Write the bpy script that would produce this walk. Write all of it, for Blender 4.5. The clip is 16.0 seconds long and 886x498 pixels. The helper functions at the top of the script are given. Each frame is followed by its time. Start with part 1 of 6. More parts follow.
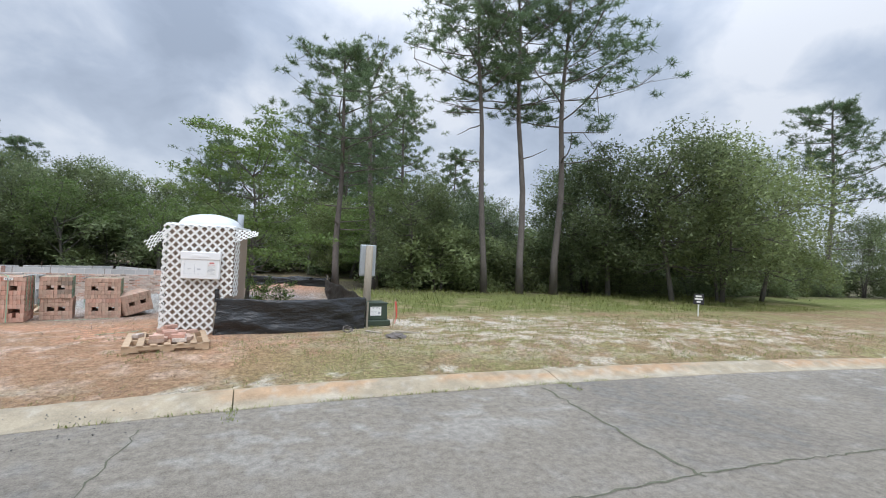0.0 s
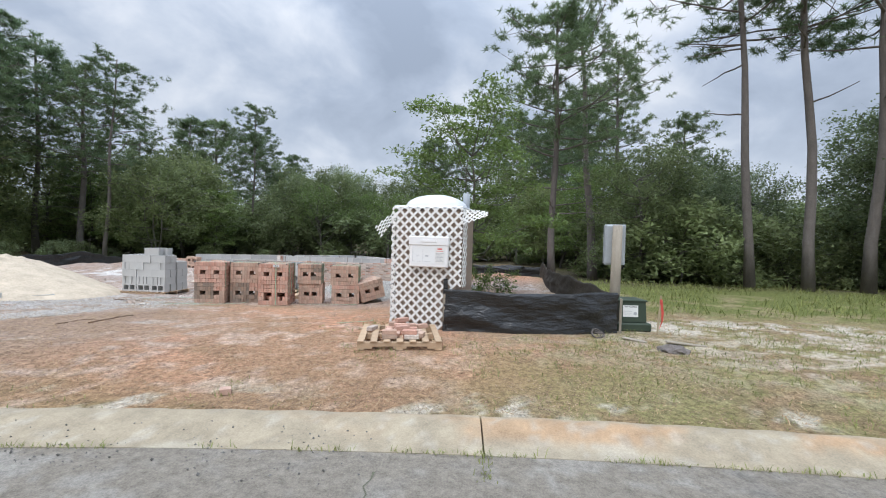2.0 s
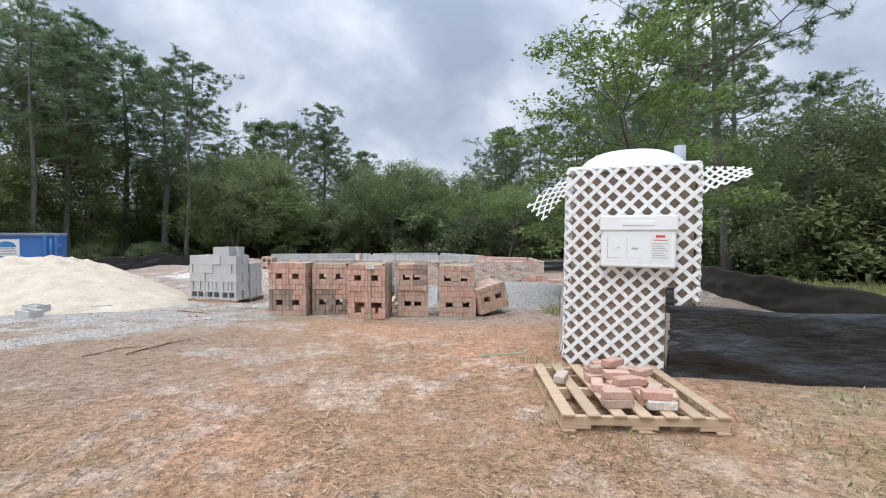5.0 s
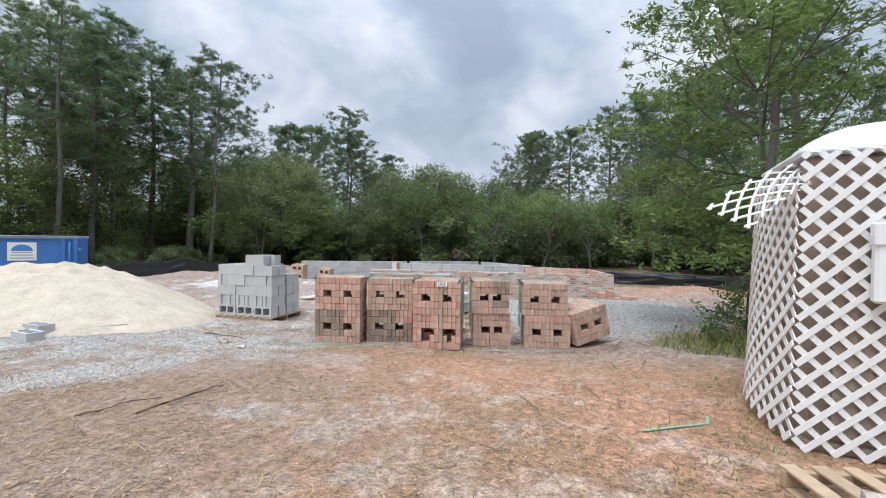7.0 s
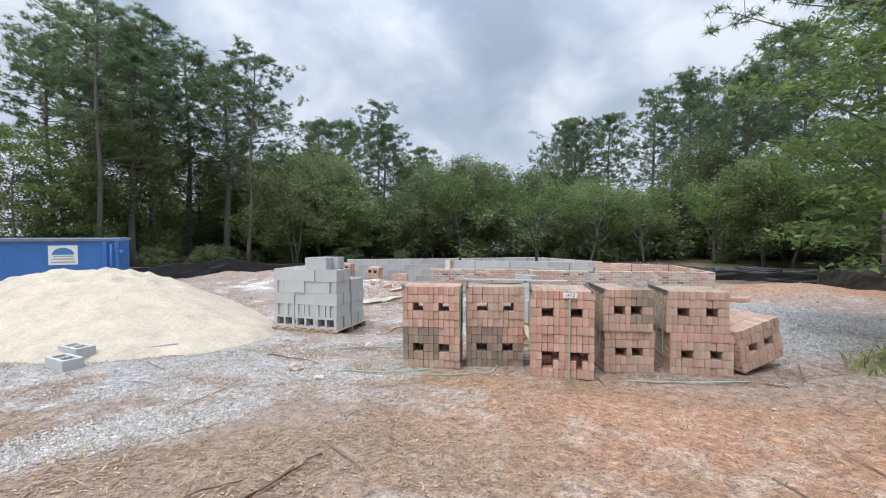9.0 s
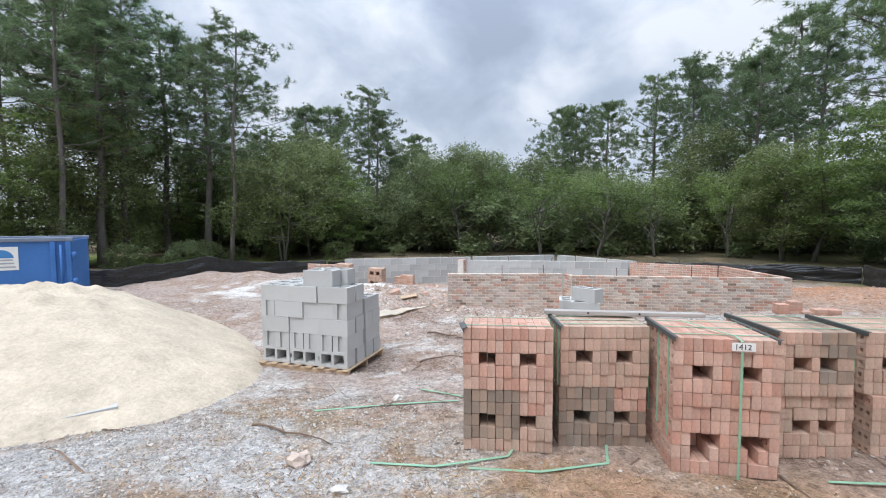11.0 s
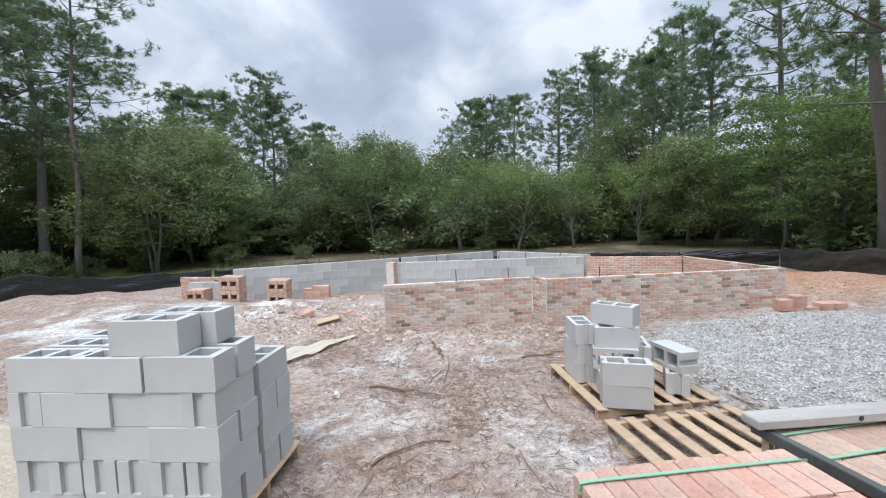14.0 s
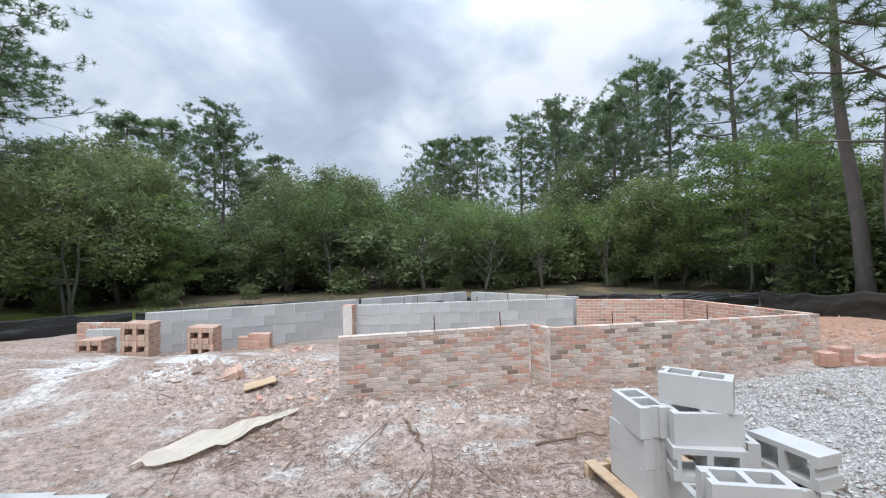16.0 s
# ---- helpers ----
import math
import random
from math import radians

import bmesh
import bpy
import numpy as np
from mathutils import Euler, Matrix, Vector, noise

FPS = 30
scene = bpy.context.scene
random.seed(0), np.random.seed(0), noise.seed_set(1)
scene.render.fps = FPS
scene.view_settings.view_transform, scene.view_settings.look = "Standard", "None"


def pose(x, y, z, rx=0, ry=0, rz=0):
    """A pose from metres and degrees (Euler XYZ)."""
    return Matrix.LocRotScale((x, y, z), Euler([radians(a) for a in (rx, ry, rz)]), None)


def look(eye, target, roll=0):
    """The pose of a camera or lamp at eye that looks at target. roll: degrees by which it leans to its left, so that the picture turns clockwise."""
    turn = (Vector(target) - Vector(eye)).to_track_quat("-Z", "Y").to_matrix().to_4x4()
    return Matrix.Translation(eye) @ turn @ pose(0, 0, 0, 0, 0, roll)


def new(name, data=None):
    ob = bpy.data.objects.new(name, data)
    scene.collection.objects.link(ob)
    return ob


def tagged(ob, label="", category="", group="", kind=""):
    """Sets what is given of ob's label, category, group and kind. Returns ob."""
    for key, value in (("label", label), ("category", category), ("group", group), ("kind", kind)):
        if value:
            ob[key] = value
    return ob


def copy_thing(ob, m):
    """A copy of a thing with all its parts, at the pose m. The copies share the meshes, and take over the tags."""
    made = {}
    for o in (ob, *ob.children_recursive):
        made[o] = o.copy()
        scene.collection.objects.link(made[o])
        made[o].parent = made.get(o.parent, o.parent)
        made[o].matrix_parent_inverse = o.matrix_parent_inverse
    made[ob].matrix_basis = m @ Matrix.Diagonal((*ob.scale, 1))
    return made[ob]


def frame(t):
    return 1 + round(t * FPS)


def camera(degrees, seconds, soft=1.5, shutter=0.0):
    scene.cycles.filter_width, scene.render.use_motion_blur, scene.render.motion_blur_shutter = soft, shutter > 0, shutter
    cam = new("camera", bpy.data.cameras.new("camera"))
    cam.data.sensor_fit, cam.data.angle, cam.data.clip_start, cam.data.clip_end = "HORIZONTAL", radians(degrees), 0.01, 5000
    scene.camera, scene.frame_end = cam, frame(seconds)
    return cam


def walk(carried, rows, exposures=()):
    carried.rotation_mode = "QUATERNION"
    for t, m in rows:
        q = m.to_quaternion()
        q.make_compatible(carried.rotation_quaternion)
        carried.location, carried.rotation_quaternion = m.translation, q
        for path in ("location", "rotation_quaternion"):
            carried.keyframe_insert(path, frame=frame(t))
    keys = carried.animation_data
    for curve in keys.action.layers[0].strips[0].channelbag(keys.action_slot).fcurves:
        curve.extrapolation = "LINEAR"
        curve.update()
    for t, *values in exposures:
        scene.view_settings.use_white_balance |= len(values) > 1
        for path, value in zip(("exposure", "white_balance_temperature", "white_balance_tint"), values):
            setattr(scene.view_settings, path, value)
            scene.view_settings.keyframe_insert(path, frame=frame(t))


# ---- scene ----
cam = camera(92.7, 16.0, 1.1)
PATH = [
    (0, (0.047, -0.015, 1.828), (0.784, 1.844, 1.87), 2.7),
    (0.5, (0.058, 0.424, 1.76), (0.484, 2.378, 1.792), 2.2),
    (1, (-0.019, 0.935, 1.738), (0.151, 2.927, 1.753), 1.9),
    (1.5, (-0.184, 1.466, 1.724), (-0.212, 3.466, 1.712), 1.8),
    (2, (-0.409, 2.003, 1.676), (-0.574, 3.995, 1.634), 1.6),
    (2.5, (-0.636, 2.491, 1.629), (-0.892, 4.473, 1.566), 1.3),
    (3, (-0.913, 2.947, 1.596), (-1.206, 4.924, 1.518), 0.9),
    (3.5, (-1.202, 3.376, 1.553), (-1.502, 5.352, 1.474), 0.5),
    (4, (-1.522, 3.765, 1.54), (-1.84, 5.738, 1.465), 0.3),
    (4.5, (-1.821, 4.143, 1.525), (-2.19, 6.108, 1.457), 0.3),
    (5, (-2.119, 4.485, 1.521), (-2.568, 6.433, 1.46), 0.3),
    (7.5, (-3.739, 5.946, 1.570), (-4.287, 7.869, 1.539), 0.9),
    (8, (-4.053, 6.174, 1.555), (-4.646, 8.084, 1.520), 0.6),
    (8.5, (-4.416, 6.365, 1.577), (-5.059, 8.258, 1.529), 0.0),
    (11, (-6.003, 8.032, 1.783), (-6.59, 9.941, 1.672), -0.2),
    (11.5, (-6.228, 8.415, 1.791), (-6.77, 10.337, 1.689), -0.3),
    (12, (-6.482, 8.773, 1.764), (-6.903, 10.723, 1.63), -0.8),
    (12.5, (-6.685, 9.153, 1.762), (-6.984, 11.124, 1.603), -1.1),
    (13, (-6.834, 9.575, 1.772), (-7.072, 11.555, 1.62), -1.2),
    (13.5, (-6.996, 9.927, 1.756), (-7.196, 11.912, 1.61), -1.4),
    (14, (-7.092, 10.257, 1.74), (-7.251, 12.246, 1.603), -1.9),
    (14.5, (-7.198, 10.669, 1.707), (-7.31, 12.662, 1.586), -2.3),
    (15, (-7.29, 11.026, 1.669), (-7.337, 13.024, 1.58), -2.2),
    (15.5, (-7.388, 11.333, 1.636), (-7.383, 13.333, 1.613), -1.5),
    (16, (-7.398, 11.722, 1.627), (-7.364, 13.721, 1.678), -1.1),
]
walk(cam, [(t, look(eye, target, roll)) for t, eye, target, roll in PATH], [(0, 0.10, 6400, 10.5), (5, 0.17, 6400, 10.5), (8, 0.17, 6400, 10.5), (11, 0.25, 6400, 10.5), (16, 0.24, 6350, 10)])

# ---- world, sun ----
SUN_EL, SUN_AZ = 58.0, 200.0
world = bpy.data.worlds.new("overcast_sky")
scene.world = world
world.use_nodes = True


def link(tree, a, b):
    tree.links.new(a, b)


def make_world():
    tr = world.node_tree
    nd = tr.nodes
    nd.clear()
    out = nd.new("ShaderNodeOutputWorld")
    bg_sky, bg_cloud = nd.new("ShaderNodeBackground"), nd.new("ShaderNodeBackground")
    sky = nd.new("ShaderNodeTexSky")
    sky.sky_type, sky.sun_disc = "NISHITA", False
    sky.sun_elevation, sky.sun_rotation = radians(SUN_EL), radians(SUN_AZ)
    bg_sky.inputs[1].default_value = 0.1
    link(tr, sky.outputs[0], bg_sky.inputs[0])
    co = nd.new("ShaderNodeTexCoord")
    sep = nd.new("ShaderNodeSeparateXYZ")
    link(tr, co.outputs["Generated"], sep.inputs[0])
    up = nd.new("ShaderNodeMath")
    up.operation = "MAXIMUM"
    link(tr, sep.outputs[2], up.inputs[0])
    up.inputs[1].default_value = 0.0
    lift = nd.new("ShaderNodeMath")
    link(tr, up.outputs[0], lift.inputs[0])
    lift.inputs[1].default_value = 0.75
    flat = nd.new("ShaderNodeVectorMath")
    flat.operation = "DIVIDE"
    comb = nd.new("ShaderNodeCombineXYZ")
    for k in range(3):
        link(tr, lift.outputs[0], comb.inputs[k])
    link(tr, co.outputs["Generated"], flat.inputs[0])
    link(tr, comb.outputs[0], flat.inputs[1])
    shift = nd.new("ShaderNodeMapping")
    shift.inputs["Location"].default_value = (0.35, 0.9, 0.0)
    link(tr, flat.outputs[0], shift.inputs[0])
    big, small = nd.new("ShaderNodeTexNoise"), nd.new("ShaderNodeTexNoise")
    for n, s, d, r in ((big, 2.3, 2.0, 0.45), (small, 6.0, 8.0, 0.52)):
        link(tr, shift.outputs[0], n.inputs["Vector"])
        n.inputs["Scale"].default_value, n.inputs["Detail"].default_value, n.inputs["Roughness"].default_value = s, d, r
    small.inputs["Distortion"].default_value = 0.25
    mixn = nd.new("ShaderNodeMix")
    mixn.inputs[0].default_value = 0.5
    link(tr, big.outputs[0], mixn.inputs[2])
    link(tr, small.outputs[0], mixn.inputs[3])
    # banks of cloud: azimuth, height, radius in degrees, thicker (-) or thinner (+)
    cover = mixn.outputs[0]
    for az, el, rad, much in ((-12, 25, 11, -0.04), (-25, 28, 12, -0.012), (-4, 19, 7, 0.06), (-22, 18, 8, 0.06), (-38, 19, 6, 0.035), (16, 29, 11, 0.045), (60, 20, 10, 0.06), (-2, 35, 10, -0.03), (34, 27, 12, -0.035), (-48, 30, 12, 0.03)):
        dot = nd.new("ShaderNodeVectorMath")
        dot.operation = "DOT_PRODUCT"
        link(tr, co.outputs["Generated"], dot.inputs[0])
        dot.inputs[1].default_value = (math.sin(radians(az)) * math.cos(radians(el)), math.cos(radians(az)) * math.cos(radians(el)), math.sin(radians(el)))
        bank = nd.new("ShaderNodeMapRange")
        bank.interpolation_type = "SMOOTHSTEP"
        bank.inputs["From Min"].default_value, bank.inputs["From Max"].default_value = math.cos(radians(rad * 1.3)), 1.0
        bank.inputs["To Min"].default_value, bank.inputs["To Max"].default_value = 0.0, much
        link(tr, dot.outputs["Value"], bank.inputs["Value"])
        total = nd.new("ShaderNodeMath")
        link(tr, cover, total.inputs[0])
        link(tr, bank.outputs[0], total.inputs[1])
        cover = total.outputs[0]
    ramp = nd.new("ShaderNodeValToRGB")
    els = ramp.color_ramp.elements
    els[0].position, els[0].color = 0.385, (0.36, 0.43, 0.545, 1)
    els[1].position, els[1].color = 0.60, (0.80, 0.85, 0.93, 1)
    e = els.new(0.47)
    e.color = (0.47, 0.55, 0.68, 1)
    e = els.new(0.54)
    e.color = (0.64, 0.71, 0.82, 1)
    link(tr, cover, ramp.inputs[0])
    # an overcast sky is brighter towards the zenith
    grade = nd.new("ShaderNodeMath")
    grade.operation = "MULTIPLY_ADD"
    high = nd.new("ShaderNodeMath")
    high.operation = "POWER"
    link(tr, up.outputs[0], high.inputs[0])
    high.inputs[1].default_value = 4.0
    link(tr, high.outputs[0], grade.inputs[0])
    grade.inputs[1].default_value, grade.inputs[2].default_value = 4.6, 0.88
    # thinner, paler cloud towards the horizon
    low = nd.new("ShaderNodeMath")
    low.operation = "SUBTRACT"
    low.inputs[0].default_value = 1.0
    link(tr, up.outputs[0], low.inputs[1])
    low2 = nd.new("ShaderNodeMath")
    low2.operation = "POWER"
    link(tr, low.outputs[0], low2.inputs[0])
    low2.inputs[1].default_value = 7.0
    pale = nd.new("ShaderNodeMix")
    pale.data_type = "RGBA"
    link(tr, low2.outputs[0], pale.inputs[0])
    link(tr, ramp.outputs[0], pale.inputs[6])
    pale.inputs[7].default_value = (0.80, 0.86, 0.95, 1)
    link(tr, pale.outputs[2], bg_cloud.inputs[0])
    link(tr, grade.outputs[0], bg_cloud.inputs[1])
    ms = nd.new("ShaderNodeMixShader")
    ms.inputs[0].default_value = 0.92
    link(tr, bg_sky.outputs[0], ms.inputs[1])
    link(tr, bg_cloud.outputs[0], ms.inputs[2])
    link(tr, ms.outputs[0], out.inputs[0])


make_world()
sun_data = bpy.data.lights.new("sun", "SUN")
sun_data.energy, sun_data.angle, sun_data.color = 1.5, radians(25), (1.0, 0.98, 0.95)
sun = new("sun", sun_data)
sun.matrix_world = look((0, 0, 30), Vector((0, 0, 30)) - Vector((math.sin(radians(SUN_AZ)) * math.cos(radians(SUN_EL)), math.cos(radians(SUN_AZ)) * math.cos(radians(SUN_EL)), math.sin(radians(SUN_EL)))))

# ---- materials ----


def shade(name, base, rough=0.8, scale=8.0, vary=0.25, bump=0.2, fine=60.0, metal=0.0, rand=0.0, tint=None, spec=0.3, attr="", grain=0.5, trans=0.0, island=0.0, stretch=(1, 1, 1), depth=0.02):
    """A surface: base colour with two scales of noise, bump, and variation from object to object or island to island."""
    m = bpy.data.materials.new(name)
    m.use_nodes = True
    tr = m.node_tree
    nd = tr.nodes
    bs = nd["Principled BSDF"]
    bs.inputs["Roughness"].default_value, bs.inputs["Metallic"].default_value = rough, metal
    bs.inputs["Specular IOR Level"].default_value = spec
    co = nd.new("ShaderNodeTexCoord")
    mp = nd.new("ShaderNodeMapping")
    mp.inputs["Scale"].default_value = stretch
    link(tr, co.outputs["Object"], mp.inputs[0])
    n1, n2 = nd.new("ShaderNodeTexNoise"), nd.new("ShaderNodeTexNoise")
    for n, s in ((n1, scale), (n2, fine)):
        link(tr, mp.outputs[0], n.inputs["Vector"])
        n.inputs["Scale"].default_value, n.inputs["Detail"].default_value, n.inputs["Roughness"].default_value = s, 5.0, grain
    info = nd.new("ShaderNodeObjectInfo")
    geo = nd.new("ShaderNodeNewGeometry")

    def math_node(op, a, b, c=None):
        q = nd.new("ShaderNodeMath")
        q.operation = op
        for k, v in enumerate((a, b, c)):
            if v is None:
                continue
            if isinstance(v, (int, float)):
                q.inputs[k].default_value = v
            else:
                link(tr, v, q.inputs[k])
        return q.outputs[0]

    f = math_node("ADD", math_node("MULTIPLY", math_node("SUBTRACT", n1.outputs[0], 0.5), vary * 2.0), math_node("MULTIPLY", math_node("SUBTRACT", n2.outputs[0], 0.5), vary * 1.6))
    if rand:
        f = math_node("ADD", f, math_node("MULTIPLY", math_node("SUBTRACT", info.outputs["Random"], 0.5), rand))
    if island:
        f = math_node("ADD", f, math_node("MULTIPLY", math_node("SUBTRACT", geo.outputs["Random Per Island"], 0.5), island))
    gain = math_node("ADD", f, 1.0)
    vm = nd.new("ShaderNodeVectorMath")
    vm.operation = "SCALE"
    link(tr, gain, vm.inputs["Scale"])
    if attr:
        at = nd.new("ShaderNodeAttribute")
        at.attribute_name = attr
        src = at.outputs["Color"]
    else:
        rgb = nd.new("ShaderNodeRGB")
        rgb.outputs[0].default_value = (*base, 1)
        src = rgb.outputs[0]
    if tint:
        mx = nd.new("ShaderNodeMix")
        mx.data_type = "RGBA"
        fac = info.outputs["Random"] if rand else (geo.outputs["Random Per Island"] if island else n1.outputs[0])
        wn = nd.new("ShaderNodeTexWhiteNoise")
        wn.noise_dimensions = "1D"
        link(tr, fac, wn.inputs["W"])
        link(tr, wn.outputs[0] if (rand or island) else fac, mx.inputs[0])
        link(tr, src, mx.inputs[6])
        mx.inputs[7].default_value = (*tint, 1)
        src = mx.outputs[2]
    link(tr, src, vm.inputs[0])
    link(tr, vm.outputs[0], bs.inputs["Base Color"])
    if bump:
        bp = nd.new("ShaderNodeBump")
        bp.inputs["Strength"].default_value, bp.inputs["Distance"].default_value = bump, depth
        link(tr, math_node("ADD", n2.outputs[0], math_node("MULTIPLY", n1.outputs[0], 1.5)), bp.inputs["Height"])
        link(tr, bp.outputs[0], bs.inputs["Normal"])
    if trans:
        tl = nd.new("ShaderNodeBsdfTranslucent")
        link(tr, vm.outputs[0], tl.inputs[0])
        ms = nd.new("ShaderNodeMixShader")
        ms.inputs[0].default_value = trans
        link(tr, bs.outputs[0], ms.inputs[1])
        link(tr, tl.outputs[0], ms.inputs[2])
        link(tr, ms.outputs[0], nd["Material Output"].inputs[0])
    return m


M_GROUND = shade("ground_soil", (0.4, 0.33, 0.27), 0.95, 14.0, 1.3, 1.0, 55.0, attr="soil", spec=0.1, grain=0.75, depth=0.018)
M_ASPHALT = shade("worn_asphalt", (0.255, 0.243, 0.222), 0.9, 11.0, 0.85, 0.8, 70.0, spec=0.2, grain=0.8, attr="soil")
M_CRACK = shade("crack_fill", (0.13, 0.13, 0.09), 0.95, 12.0, 0.4)
M_KERB = shade("stained_concrete", (0.60, 0.55, 0.46), 0.85, 3.5, 0.55, 0.4, 60.0, grain=0.7, attr="soil")
M_BRICK = shade("red_brick", (0.54, 0.295, 0.22), 0.9, 14.0, 0.4, 0.5, 90.0, rand=0.25, tint=(0.58, 0.395, 0.31), grain=0.65)
M_BRICK_TAN = shade("tan_brick", (0.50, 0.365, 0.28), 0.9, 14.0, 0.4, 0.5, 90.0, rand=0.25, tint=(0.54, 0.35, 0.265), grain=0.65)
M_BRICK_GREY = shade("grey_brown_brick", (0.25, 0.205, 0.165), 0.9, 9.0, 0.22, 0.4, 90.0, rand=0.45, tint=(0.33, 0.23, 0.17))
M_BRICK_PALE = shade("pale_mortar_smeared_brick", (0.62, 0.54, 0.465), 0.92, 16.0, 0.6, 0.5, 60.0, rand=0.4, tint=(0.55, 0.42, 0.355), grain=0.7)
M_MORTAR = shade("mortar", (0.66, 0.62, 0.565), 0.95, 10.0, 0.25, 0.5, 90.0)
M_CMU = shade("concrete_block", (0.475, 0.468, 0.448), 0.92, 4.0, 0.14, 0.12, 160.0, rand=0.1)
M_CMU_WALL = shade("laid_concrete_block", (0.45, 0.455, 0.445), 0.92, 4.0, 0.2, 0.15, 120.0, rand=0.26)
M_PALLET = shade("raw_pine_boards", (0.46, 0.33, 0.215), 0.8, 3.0, 0.25, 0.25, 40.0, rand=0.3, stretch=(1, 6, 6))
M_POST = shade("weathered_post", (0.33, 0.29, 0.23), 0.85, 3.0, 0.3, 0.3, 40.0, stretch=(6, 6, 1))
M_LATTICE = shade("white_vinyl_lattice", (0.80, 0.79, 0.76), 0.45, 3.0, 0.06, 0.05, 40.0, spec=0.4)
M_TOILET = shade("taupe_plastic", (0.36, 0.28, 0.22), 0.6, 2.0, 0.15, 0.1, 40.0)
M_DOME = shade("white_plastic_roof", (0.80, 0.82, 0.84), 0.4, 2.0, 0.05, 0.03, 30.0, trans=0.15)
M_VENT = shade("grey_plastic_pipe", (0.36, 0.39, 0.42), 0.6, 4.0, 0.12, 0.05)
M_BOX = shade("white_box_plastic", (0.82, 0.82, 0.81), 0.4, 3.0, 0.04, 0.03)
M_PAPER = shade("paper", (0.78, 0.79, 0.78), 0.7, 4.0, 0.05, 0.02)
M_INK = shade("grey_ink", (0.40, 0.41, 0.43), 0.8, 6.0, 0.1, 0.0)
M_RED_INK = shade("red_ink", (0.6, 0.12, 0.10), 0.8, 6.0, 0.1, 0.0)
M_FABRIC = shade("black_silt_fabric", (0.022, 0.023, 0.024), 0.36, 6.0, 0.35, 0.9, 14.0, spec=0.5, stretch=(0.5, 0.5, 1.3), depth=0.03)
M_FABRIC_DUST = shade("dusty_silt_fabric", (0.045, 0.04, 0.034), 0.75, 4.0, 0.4, 0.25, 90.0)
M_METAL = shade("galvanised_metal", (0.42, 0.45, 0.47), 0.5, 3.0, 0.12, 0.05, 30.0, metal=0.4)
M_GREEN_BOX = shade("dark_green_paint", (0.045, 0.064, 0.044), 0.55, 4.0, 0.2, 0.06)
M_LABEL = shade("white_label", (0.75, 0.75, 0.72), 0.6, 6.0, 0.06, 0.0)
M_BLACK = shade("black_plastic", (0.035, 0.035, 0.037), 0.55, 6.0, 0.2, 0.1)
M_PINK = shade("pink_flagging", (0.85, 0.20, 0.17), 0.6, 6.0, 0.12, 0.05, trans=0.3)
M_STAKE = shade("stake_wood", (0.45, 0.36, 0.24), 0.85, 5.0, 0.25, 0.2)
M_BLUE = shade("blue_dumpster_paint", (0.05, 0.16, 0.42), 0.5, 1.5, 0.2, 0.1, 30.0)
M_RIM = shade("scuffed_steel", (0.17, 0.20, 0.26), 0.6, 3.0, 0.3, 0.1)
M_SIGN_BLUE = shade("sign_blue", (0.06, 0.22, 0.48), 0.5, 5.0, 0.1, 0.0)
M_SAND = shade("masonry_sand", (0.53, 0.447, 0.342), 0.97, 3.0, 0.42, 0.9, 25.0, spec=0.1, grain=0.65)
M_GRAVEL = shade("crushed_stone", (0.50, 0.49, 0.465), 0.9, 6.0, 0.12, 0.2, island=0.6, tint=(0.40, 0.385, 0.36))
M_STONE = shade("pale_rubble", (0.45, 0.42, 0.38), 0.92, 6.0, 0.2, 0.3, island=0.5)
M_GRIT = shade("dark_grit", (0.16, 0.15, 0.14), 0.92, 6.0, 0.2, 0.2, island=0.5)
M_STRAP = shade("green_strap", (0.25, 0.43, 0.29), 0.4, 6.0, 0.12, 0.0)
M_STICK = shade("dead_sticks", (0.20, 0.13, 0.09), 0.9, 8.0, 0.3, 0.3, island=0.5)
M_STRAW = shade("pine_straw", (0.30, 0.18, 0.09), 0.9, 8.0, 0.2, 0.0, island=0.7, tint=(0.42, 0.32, 0.19))
M_GRASS = shade("grass_blades", (0.185, 0.22, 0.075), 0.8, 2.0, 0.2, 0.0, island=0.6, tint=(0.25, 0.26, 0.08), trans=0.25)
M_BARK = shade("pine_bark", (0.155, 0.136, 0.124), 0.95, 2.5, 0.35, 0.9, 18.0, rand=0.2, stretch=(3, 3, 1))
M_BARK_PALE = shade("grey_oak_bark", (0.13, 0.12, 0.105), 0.95, 2.5, 0.35, 0.8, 18.0, rand=0.3, stretch=(3, 3, 1))
M_NEEDLES = shade("pine_needles", (0.145, 0.21, 0.115), 0.55, 1.0, 0.2, 0.0, island=0.4, rand=0.35, tint=(0.17, 0.225, 0.105), trans=0.5)
M_LEAF_DARK = shade("oak_leaves", (0.178, 0.226, 0.116), 0.5, 0.6, 0.25, 0.0, island=0.6, rand=0.5, tint=(0.215, 0.258, 0.108), trans=0.5)
M_LEAF_LIGHT = shade("young_leaves", (0.14, 0.205, 0.063), 0.5, 1.0, 0.2, 0.0, island=0.6, rand=0.3, tint=(0.19, 0.26, 0.08), trans=0.5)
M_PALE_SHEET = shade("pale_plastic_sheet", (0.80, 0.73, 0.62), 0.6, 4.0, 0.15, 0.2)
M_BOARD = shade("weathered_grey_board", (0.38, 0.35, 0.32), 0.7, 3.0, 0.3, 0.15, 40.0, stretch=(1, 8, 8))
M_CLOD = shade("soil_clods", (0.36, 0.275, 0.22), 0.97, 8.0, 0.3, 0.3, island=0.5, tint=(0.46, 0.375, 0.315))
